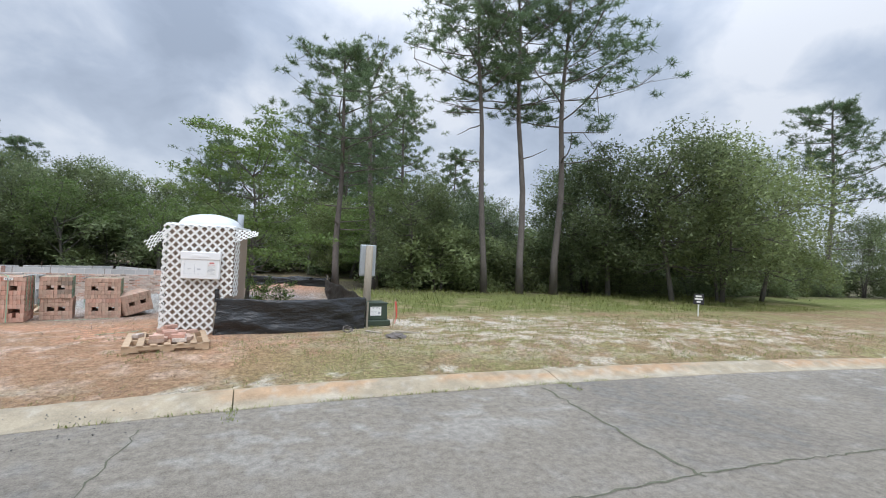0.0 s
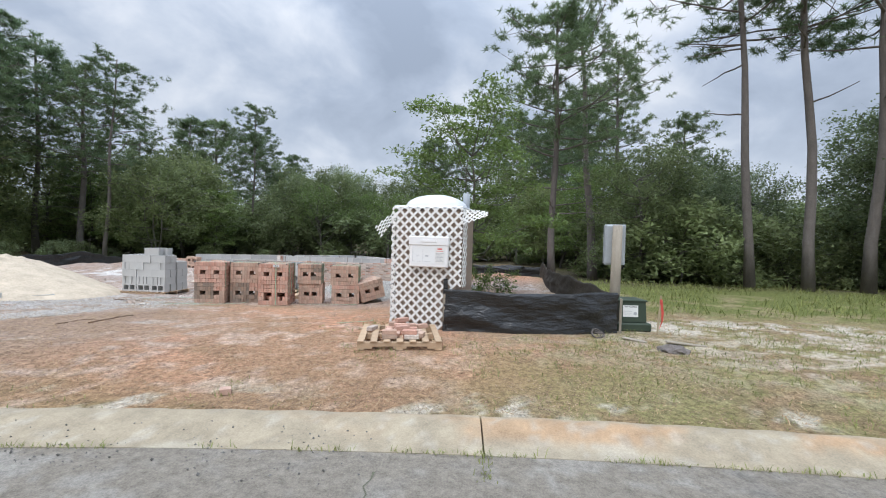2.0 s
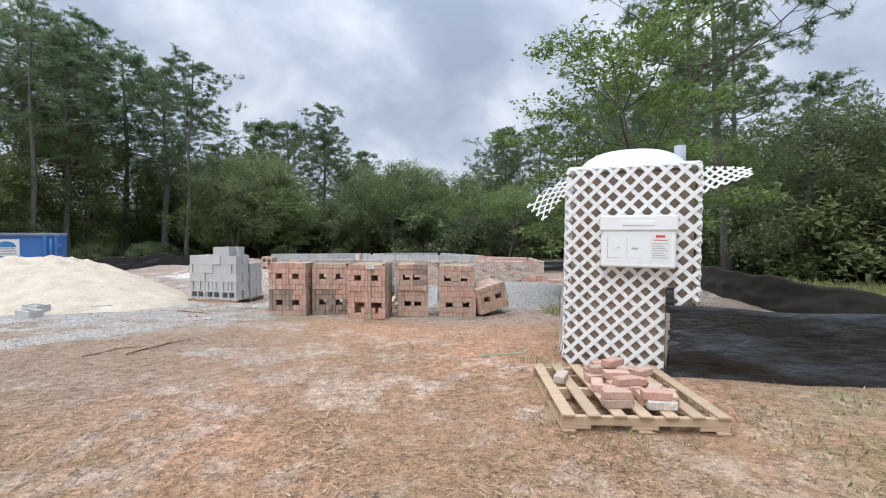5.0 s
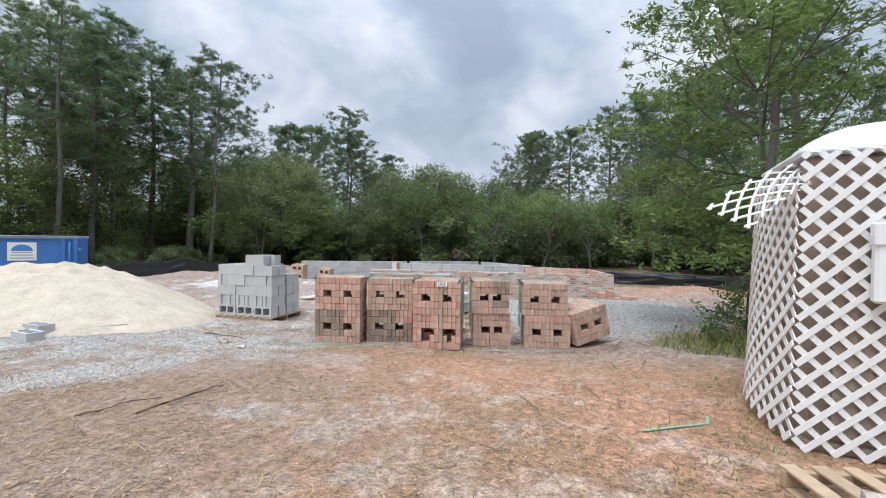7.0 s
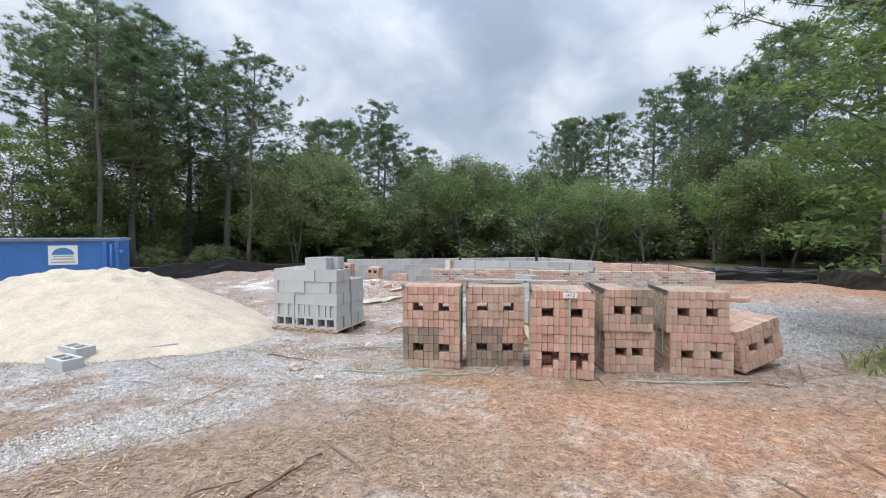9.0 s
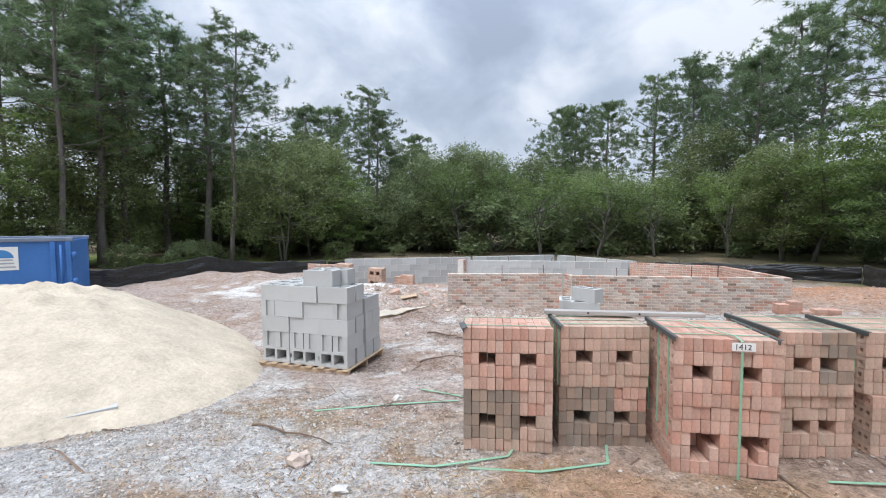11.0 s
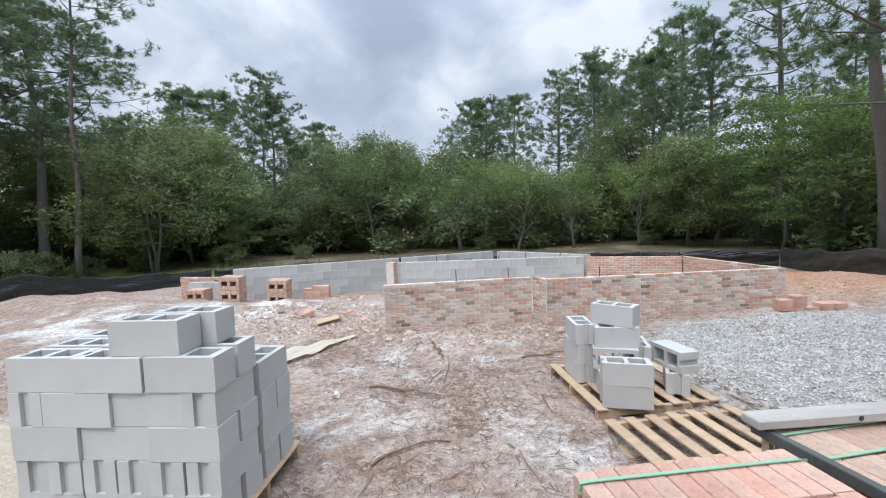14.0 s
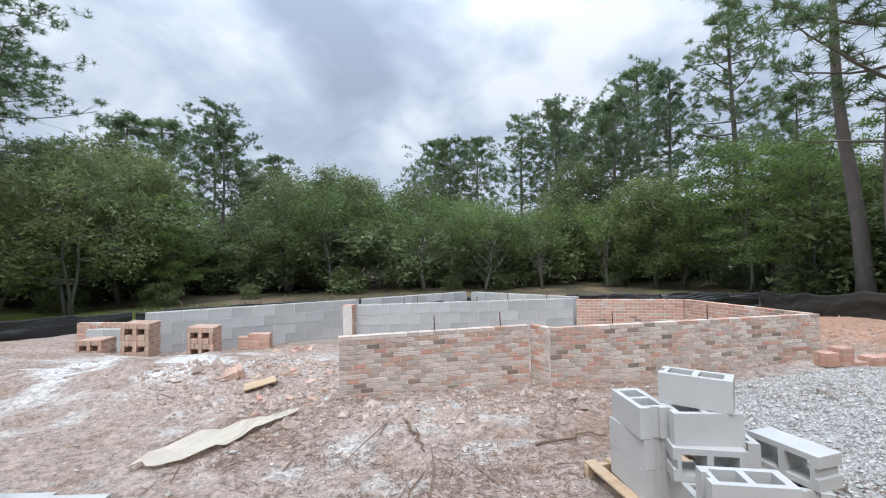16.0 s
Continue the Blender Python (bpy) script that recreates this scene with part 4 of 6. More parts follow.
def cmu_mesh(material, closed=False, high=0.187):
    def solid(i, j):
        if i == 0 and j == 2:
            return False
        return closed or not (i in (2, 4) and 1 <= j <= 3)
    v, f = cells([a - 0.195 for a in CMU_X], [a - 0.095 for a in CMU_Y], solid, 0, high)
    return mesh_py("concrete_block", v, f, material)


CMU = cmu_mesh(M_CMU)
CMU_LAID = cmu_mesh(M_CMU_WALL, high=0.192)


def pallet(m, wide, deep, boards, label):
    """A timber pallet: deck boards run along y on three stringers along x."""
    root = empty("pallet", m, label, "pallet", "pallets")
    sh = [0.02, deep / 2 - 0.02, deep - 0.06]
    for y0 in sh:
        bm = bmesh.new()
        box(bm, 0, y0, 0.045, wide, y0 + 0.04, 0.105, 0.003)
        for xa, xb in ((0, 0.2), (0.42 * wide, 0.58 * wide), (wide - 0.2, wide)):
            box(bm, xa, y0 + 0.001, 0.016, xb, y0 + 0.039, 0.046, 0.003)
        part("stringer", bm, M_PALLET, root)
    r = random.Random(int(wide * 100) + boards)
    deck = mesh_of("deck_board", boxed(-0.045, 0, 0, 0.045, deep, 0.016, bevel=0.003), M_PALLET)
    for k in range(boards):
        x = 0.045 + (wide - 0.09) * k / (boards - 1)
        piece("deck_board", deck, root, pose(x, r.uniform(-0.006, 0.006), 0.106, 0, 0, r.uniform(-0.5, 0.5)))
    for x in (0.05, wide / 2, wide - 0.05):
        piece("bottom_board", deck, root, pose(x, 0, 0.0))
    return root


def make_block_stack():
    x, y, yaw = -9.65, 12.30, 0.3
    z = gz(x + 0.5, y + 0.5) - 0.025
    base = pose(x, y, z, 0, 0, yaw)
    pallet(base @ pose(-0.03, -0.05, 0), 1.23, 0.98, 8, "timber pallet under a stack of concrete blocks")
    r = random.Random(3)
    z0 = 0.124

    def put(px, py, c, how):
        j = pose(px + r.uniform(-0.006, 0.006), py + r.uniform(-0.012, 0.012), z0 + c * 0.1895)
        if how == "side":
            j = j @ pose(0, 0.0935, 0.095, 90, 0, 0)
        elif how == "end":
            j = j @ pose(0, 0, 0, 0, 0, 90)
        ob = new("concrete_block", CMU)
        ob.matrix_basis = base @ j @ pose(0, 0, 0, 0, 0, r.uniform(-0.8, 0.8))
        tagged(ob, "grey two-core concrete block stacked on a pallet", "block", "stacked blocks")

    flat = [0.187 + 0.396 * i for i in range(3)]
    deep = [0.10 + 0.222 * j for j in range(4)]
    for c, how in ((0, "side"), (2, "flat"), (4, "flat")):
        for i, px in enumerate(flat):
            for j, py in enumerate(deep):
                if not (c == 4 and i == 2 and j > 1):
                    put(px, py, c, how)
    for i in range(6):
        put(0.088 + 0.198 * i, 0.20, 1, "end")
        put(0.088 + 0.198 * i, 0.66, 1, "end")
    for py in (0.20, 0.66):
        put(0.088, py, 3, "end")
        put(1.078, py, 3, "end")
    for py in deep:
        put(0.386, py, 3, "flat")
        put(0.782, py, 3, "flat")
    put(0.78, 0.13, 5, "flat")
    put(0.86, 0.335, 5, "flat")


make_block_stack()


def loose_block(x, y, z, yaw, rx=0, ry=0, label="loose grey concrete block", group="loose blocks", mesh=None):
    ob = new("concrete_block", mesh or CMU)
    ob.matrix_basis = pose(x, y, z, rx, ry, yaw)
    return tagged(ob, label, "block", group)


def make_second_pallet():
    z = 0.012
    pallet(pose(-6.13, 13.73, z, 0, 0, 11), 1.10, 1.14, 7, "raw timber pallet carrying a few concrete blocks")
    pallet(pose(-5.86, 12.42, z - 0.01, 0, 0, 13), 1.15, 1.2, 7, "empty raw timber pallet on the soil")
    lab, grp = "grey concrete block on a timber pallet", "blocks on the pallet"
    zt = z + 0.124
    for px, py, c, turn, lying in (
        (-6.09, 14.50, 0, 96, 0), (-6.09, 14.50, 1, 98, 0), (-6.09, 14.49, 2, 92, 0),
        (-5.92, 14.14, 0, 84, 0), (-5.70, 14.20, 0, 88, 0), (-5.84, 14.22, 1, -12, 1), (-5.82, 14.27, 2, -6, 0), (-5.80, 14.34, 3, -38, 0),
        (-5.87, 13.84, 0, -8, 0), (-5.87, 13.84, 1, -10, 0), (-5.56, 14.42, 0, 84, 0), (-5.58, 14.40, 1, 80, 0),
        (-5.30, 14.20, 0, 70, 0), (-5.31, 14.22, 1, 106, 1),
    ):
        ob = loose_block(px, py, zt + 0.1895 * c, turn, 0, 0, lab, grp)
        if lying:
            ob.matrix_basis = pose(px, py, zt + 0.1895 * c, 0, 0, turn) @ pose(0, 0.0935, 0.095, 90, 0, 0)


make_second_pallet()


def brick_wall(name, p, q, top, label, faces="pale", thick=0.1, base=None):
    p, q = Vector(p), Vector(q)
    L = (q - p).length
    yaw = math.degrees(math.atan2(q.y - p.y, q.x - p.x))
    root = empty(name, pose(p.x, p.y, 0, 0, 0, yaw), label, "wall", kind="structure")
    low = top - 0.056 * 13
    part("mortar_core", boxed(0.004, 0.006, low - 0.25, L - 0.004, thick - 0.006, top - 0.016), M_MORTAR, root)
    n = max(1, round(L / 0.165))
    wd = L / n
    r = random.Random(int(L * 1000))
    full = {t: mesh_of("brick", boxed(-wd / 2 + 0.006, 0, 0, wd / 2 - 0.006, thick, 0.047, bevel=0.003), m) for t, m in ((0, M_BRICK_PALE), (1, M_BRICK_TAN), (2, M_BRICK_GREY), (3, M_BRICK))}
    half = {t: mesh_of("brick", boxed(-wd / 4 + 0.005, 0, 0, wd / 4 - 0.005, thick, 0.047, bevel=0.003), m) for t, m in ((0, M_BRICK_PALE), (3, M_BRICK))}
    for c in range(13):
        z = low + c * 0.056
        for k in range(n + (c % 2)):
            red = 6 + 30 * max(0.0, 1 - min(k, n - k) / 5) + 16 * (c > 8) + 14 * (math.sin(k * 0.9 + c * 0.5) > 0.6)
            t = r.choices((0, 1, 2, 3), (74, 9, 9, red * 0.9) if faces == "pale" else (12, 25, 3, 60))[0]
            if c % 2 == 0:
                piece("brick", full[t], root, pose((k + 0.5) * wd, r.uniform(-0.005, 0.001), z))
            elif 0 < k < n:
                piece("brick", full[t], root, pose(k * wd, r.uniform(-0.003, 0.001), z))
            else:
                piece("brick", half[0 if faces == "pale" else 3], root, pose(wd / 4 if k == 0 else L - wd / 4, r.uniform(-0.003, 0.001), z))
    return root


def block_wall(name, p, q, top, courses, label):
    p, q = Vector(p), Vector(q)
    L = (q - p).length
    yaw = math.degrees(math.atan2(q.y - p.y, q.x - p.x))
    root = empty(name, pose(p.x, p.y, 0, 0, 0, yaw), label, "wall", kind="structure")
    low = top - 0.2 * courses
    part("mortar_core", boxed(0.01, 0.004, low - 0.3, L - 0.01, 0.035, top - 0.006), M_MORTAR, root)
    part("mortar_back", boxed(0.01, 0.155, low - 0.3, L - 0.01, 0.186, top - 0.006), M_MORTAR, root)
    n = max(1, round(L / 0.4))
    s = L / n / 0.4
    r = random.Random(int(L * 1000) + 1)
    for c in range(courses):
        sh = 0.5 * (c % 2)
        for k in range(n + (c % 2)):
            x, sc = (k + 0.5 - sh) * 0.4 * s, s
            if c % 2 and k == 0:
                x, sc = 0.1 * s, s * 0.49
            if c % 2 and k == n:
                x, sc = L - 0.1 * s, s * 0.49
            piece("concrete_block", CMU_LAID, root, pose(x, 0.095 + r.uniform(-0.003, 0.003), low + 0.2 * c) @ Matrix.Diagonal((sc, 1, 1, 1)))
    return root


TOP = 0.77
brick_wall("wall_front_left", (-8.54, 16.62), (-6.21, 17.20), TOP, "pale brick foundation wall with smeared mortar")
brick_wall("wall_front_right", (-6.02, 16.92), (-2.0, 17.62), TOP, "pale brick foundation wall with smeared mortar")
brick_wall("wall_return", (-6.19, 17.26), (-6.03, 16.94), TOP, "short brick return of the foundation wall", "pale", 0.09)
brick_wall("wall_side", (-2.0, 17.72), (-2.46, 20.0), TOP, "brick side wall of the foundation", "red")
brick_wall("wall_rear", (-2.56, 20.02), (-4.5, 20.5), TOP, "rough brick rear wall with mortar squeezed from joints", "red")
block_wall("wall_block_middle", (-8.95, 20.05), (-4.55, 20.52), TOP, 4, "grey concrete block foundation wall")
block_wall("wall_block_left", (-12.66, 19.45), (-9.15, 21.3), TOP, 4, "grey concrete block foundation wall dusted with mortar")
block_wall("wall_block_back", (-9.05, 21.4), (-6.6, 22.9), TOP, 3, "grey concrete block foundation wall")
block_wall("wall_block_right", (-6.5, 22.85), (-4.4, 20.85), TOP, 3, "pale concrete block foundation wall")
brick_wall("wall_far_left", (-14.5, 20.2), (-12.95, 20.0), TOP - 0.24, "low brick wall at the foundation's far end", "red")
block_wall("wall_block_end", (-14.1, 19.93), (-12.95, 19.75), TOP - 0.34, 3, "grey concrete block stub wall")
brick_wall("wall_pier", (-9.02, 19.85), (-8.97, 20.03), TOP + 0.03, "short brick pier at the end of the block wall", "red", 0.2)


def make_fill():
    bm = bmesh.new()
    r = random.Random(8)
    grid = {}
    for i in range(12):
        for j in range(5):
            f, g = i / 11, j / 4
            x = -8.4 + 3.9 * f
            y = 20.4 + 0.36 * f + g * (0.75 + 1.3 * (1 - abs(f - 0.4)))
            grid[i, j] = bm.verts.new((x, y, 0.55 + r.uniform(-0.05, 0.07)))
    for i in range(11):
        for j in range(4):
            bm.faces.new((grid[i, j], grid[i + 1, j], grid[i + 1, j + 1], grid[i, j + 1]))
    for f in bm.faces:
        f.smooth = True
    bmesh.ops.solidify(bm, geom=list(bm.faces), thickness=0.9)
    ob = new("sand_fill", mesh_of("sand_fill", bm, M_SAND))
    tagged(ob, "pale sand fill inside the block foundation", "sand", kind="structure")


make_fill()


def make_rebar():
    r = random.Random(12)
    for (xa, ya), (xb, yb), n in (((-12.4, 19.6), (-9.3, 21.22), 7), ((-8.8, 20.15), (-4.6, 20.6), 5), ((-8.4, 16.68), (-6.2, 17.20), 2), ((-5.9, 16.94), (-2.1, 17.6), 2), ((-2.7, 20.05), (-4.4, 20.47), 3)):
        for k in range(n):
            f = (k + r.uniform(0.1, 0.9)) / n
            x, y = xa + (xb - xa) * f, ya + (yb - ya) * f
            bm = bmesh.new()
            h = r.uniform(0.08, 0.22)
            tube(bm, [(0, 0, -0.1), (r.uniform(-0.01, 0.01), 0, h * 0.5), (r.uniform(-0.02, 0.02), 0, h)], [0.008] * 3, 6)
            ob = new("rebar", mesh_of("rebar", bm, M_REBAR))
            ob.matrix_basis = pose(x, y + (0.05 if xb > xa else -0.05), TOP)
            tagged(ob, "rusty steel bar sticking up from the wall", "rebar", "reinforcing bars")


make_rebar()

# ---- portable toilet and lattice ----


def lattice(name, wide, high, pitch, surf, parent, separate=False, keep=None, slat=0.03):
    """Crossing slats on a rectangle, laid on the surface surf(s, t) -> point."""
    meshes = []
    bm = bmesh.new()
    n = int((wide + high) / pitch) + 1
    for way in (0, 1):
        for k in range(n):
            c = (k + 0.5) * pitch
            t0, t1 = max(0.0, c - wide), min(high, c)
            if t1 - t0 < 0.03:
                continue
            m = max(2, int((t1 - t0) / (0.03 if keep else 0.12)) + 1)
            pts = []
            for q in range(m + 1):
                t = t0 + (t1 - t0) * q / m
                s = c - t
                if way:
                    s = wide - s
                pts.append((min(max(s, 0), wide), t))
            if keep:
                pts = [p for p in pts if keep(*p)]
                if len(pts) < 2:
                    continue
            ring = []
            lift = 0.004 * (1 if way else -1)
            dx = 0.7071 * slat / 2 * (1 if not way else -1)
            dy = 0.7071 * slat / 2
            for s, t in pts:
                e = 1e-3
                p = Vector(surf(s, t))
                nx = (Vector(surf(s + e, t)) - p).cross(Vector(surf(s, t + e)) - p).normalized()
                a, b = Vector(surf(s - dx, t - dy)), Vector(surf(s + dx, t + dy))
                ring.append([bm.verts.new(v) for v in (a + nx * (lift + 0.004), b + nx * (lift + 0.004), b + nx * (lift - 0.004), a + nx * (lift - 0.004))])
            for r0, r1 in zip(ring, ring[1:]):
                for q in range(4):
                    bm.faces.new((r0[q], r0[(q + 1) % 4], r1[(q + 1) % 4], r1[q]))
            bm.faces.new(ring[0][::-1])
            bm.faces.new(ring[-1])
            if separate:
                part("slat", bm, M_LATTICE, parent)
                bm = bmesh.new()
    if separate:
        bm.free()
    else:
        part(name, bm, M_LATTICE, parent)


def make_toilet():
    W, z0 = 1.18, 0.19
    stand = pose(-1.84, 9.07, z0, 0, 0, -10.5)
    SIDE = 1.22
    root = empty("portable_toilet", stand, "portable toilet with white domed roof wrapped in lattice", "portable toilet")
    body = boxed(0.03, 0.05, 0.02, W - 0.03, 1.12, 2.0, bevel=0.04)
    part("body", body, M_TOILET, root)
    part("skid", boxed(0.0, 0.03, 0.0, W, 1.14, 0.08, bevel=0.015), M_TOILET, root)
    part("door_frame", boxed(0.18, 0.03, 0.1, W - 0.18, 0.05, 1.92, bevel=0.006), M_TOILET, root)
    part("roof_rim", boxed(-0.02, 0.02, 2.0, W + 0.02, 1.16, 2.05, bevel=0.02), M_DOME, root)
    bm = bmesh.new()
    rings = []
    for i in range(9):
        a = math.pi / 2 * i / 8
        row = []
        for k in range(28):
            th = 2 * math.pi * k / 28
            # rounded square plan
            cx, sy = math.cos(th), math.sin(th)
            q = (abs(cx) ** 3 + abs(sy) ** 3) ** (-1 / 3)
            rr = math.cos(a) * 0.5
            row.append(bm.verts.new((W / 2 + cx * q * rr * 1.06, 0.59 + sy * q * rr * 1.06, 2.04 + 0.245 * math.sin(a))))
        rings.append(row)
    for r0, r1 in zip(rings, rings[1:]):
        for k in range(28):
            f = bm.faces.new((r0[k], r0[(k + 1) % 28], r1[(k + 1) % 28], r1[k]))
            f.smooth = True
    bmesh.ops.remove_doubles(bm, verts=bm.verts, dist=1e-4)
    part("dome", bm, M_DOME, root, "white translucent plastic dome")
    bm = bmesh.new()
    tube(bm, [(W - 0.10, 0.75, 2.0), (W - 0.10, 0.75, 2.33)], [0.06, 0.06], 14)
    part("vent_pipe", bm, M_VENT, root, "grey vent pipe")
    wrap = empty("lattice_screen", stand, "white vinyl lattice wrapped around the toilet", "lattice")
    lattice("front", W + 0.03, 2.0, 0.155, lambda s, t: (s - 0.02, -0.012 + 0.012 * math.sin(t * 3), 0.01 + t), wrap, True, lambda s, t: s < W - 0.22 or t > 0.70, slat=0.038)
    lattice("side_panel", SIDE, 1.84, 0.155, lambda s, t: (-0.03 - (0.02 + 0.11 * (1 - t / 1.84)) * math.sin(min(math.pi, 2.3 * max(0.0, SIDE - s))), SIDE - s + 0.01, 0.03 + 0.10 * (SIDE - s) / SIDE + t), wrap, True, slat=0.038)
    lattice("side_panel", 0.3, 1.28, 0.155, lambda s, t: (W + 0.02, 0.02 + s, 0.72 + t), wrap, True, slat=0.038)
    # folded ends that stick out above
    lattice("flap", 0.5, 0.4, 0.115, lambda s, t: (-1.04 * s + (1 - t / 0.4) * (0.05 + 0.4 * s), 0.25 + 0.28 * s - (1 - t / 0.4) * (0.22 + 0.14 * s), 1.98 - 0.24 * s - 0.72 * s * s - 0.18 * (1 - t / 0.4)), wrap, True, slat=0.017)
    lattice("flap", 0.44, 0.26, 0.09, lambda s, t: (W + s * 0.92, -0.02 + 0.1 * s + 0.3 * t, 1.99 + (t - 0.26) * (1 - 0.75 * s / 0.48) - 0.12 * s * s), wrap, True, slat=0.024)
    lattice("top_fold", W, 0.22, 0.155, lambda s, t: (s, -0.015 + t * 0.8, 2.01 + 0.05 * math.sin(t * 9)), wrap, True, slat=0.038)
    bm = bmesh.new()
    box(bm, W - 0.27, -0.05, 0.0, W - 0.20, -0.03, 0.86, 0.004)
    st = part("fabric_end", bm, M_FABRIC, wrap, "black fabric end tied to the lattice")
    # posting box
    sign = empty("permit_box", stand @ pose(0.328, -0.02, 1.036) @ Matrix.Diagonal((0.94, 1, 0.925, 1)), "white plastic permit box holding site papers", "permit box")
    bm = boxed(0, -0.09, 0, 0.70, -0.01, 0.53, bevel=0.018)
    part("box_body", bm, M_BOX, sign)
    bm = bmesh.new()
    box(bm, -0.012, -0.105, 0.385, 0.712, -0.02, 0.545, 0.012)
    part("lid", bm, M_BOX, sign)
    part("embossed_bar", boxed(0.2, -0.111, 0.44, 0.5, -0.104, 0.485, bevel=0.003), M_BOX, sign)
    part("paper", boxed(0.05, -0.0925, 0.06, 0.66, -0.0905, 0.37), M_PAPER, sign)
    part("notice", boxed(0.47, -0.0945, 0.08, 0.64, -0.0928, 0.35), M_LABEL, sign)
    bars = bmesh.new()
    for k in range(7):
        box(bars, 0.485, -0.0957, 0.105 + k * 0.024, 0.625 - 0.02 * (k % 3), -0.0948, 0.112 + k * 0.024)
    for bx in (0.065, 0.25):
        box(bars, bx, -0.0937, 0.10, bx + 0.004, -0.0929, 0.31)
        if bx > 0.1:
            box(bars, bx + 0.045, -0.0937, 0.19, bx + 0.105, -0.0929, 0.21)
        box(bars, bx, -0.0937, 0.10, bx + 0.15, -0.0929, 0.103)
    part("print", bars, M_INK, sign)
    cu = bpy.data.curves.new("lot_word", "FONT")
    cu.body, cu.size, cu.extrude = "LOT", 0.034, 0.0004
    cu.materials.append(M_INK)
    tx = new("lot_word", cu)
    tx.parent = sign
    tx.matrix_basis = pose(0.125, -0.0935, 0.19, 90)
    bars = bmesh.new()
    box(bars, 0.515, -0.0957, 0.315, 0.6, -0.0948, 0.34)
    box(bars, 0.495, -0.0957, 0.285, 0.62, -0.0948, 0.293)
    part("red_print", bars, M_RED_INK, sign)
    # pallet with loose bricks before it
    pz = gz(-1.4, 7.9)
    pallet(pose(-1.96, 7.42, pz + 0.0, 0, 0, 11), 1.13, 1.14, 7, "raw timber pallet with loose bricks on it")
    r = random.Random(9)
    kinds = [mesh_of("brick", boxed(-0.0975, -0.045, 0, 0.0975, 0.045, 0.057, bevel=0.004), m) for m in (M_BRICK, M_BRICK, M_BRICK_PALE, M_BRICK_TAN)]
    at = pose(-1.96, 7.42, pz + 0.124, 0, 0, 11)
    lay = [(0.42, 0.16, 0, 2), (0.72, 0.14, 0, 3), (0.66, 0.26, 0, 85), (0.52, 0.30, 0, 84), (0.44, 0.36, 0, 70), (0.60, 0.42, 0, 4), (0.58, 0.53, 0, 8), (0.86, 0.30, 0, 70), (0.80, 0.42, 0, 60), (0.40, 0.52, 0, 80),
           (0.72, 0.60, 0, 20), (0.46, 0.70, 0, 8), (0.62, 0.72, 0, 5), (0.50, 0.86, 0, 0), (0.72, 0.88, 0, 12), (0.90, 0.86, 0, 30), (0.16, 0.70, 0, 60),
           (0.42, 0.17, 1, 4), (0.70, 0.17, 1, -3), (0.60, 0.45, 1, 12), (0.58, 0.60, 1, -8), (0.50, 0.74, 1, 14), (0.56, 0.86, 1, 6), (0.60, 0.74, 2, 30)]
    for px, py, c, turn in lay:
        ob = new("brick", r.choice(kinds))
        ob.matrix_basis = at @ pose(px, py, c * 0.058, 0, 0, turn + r.uniform(-6, 6))
        tagged(ob, "loose brick piled on a timber pallet", "brick", "bricks on the pallet")
    ob = new("brick", kinds[0])
    ob.matrix_basis = pose(-2.91, 6.0 + 0.05, gz(-2.91, 6.05), 0, 0, 30) @ Matrix.Diagonal((0.55, 1, 1.1, 1))
    tagged(ob, "broken red brick lying on the grass", "brick")


make_toilet()

# ---- silt fences ----


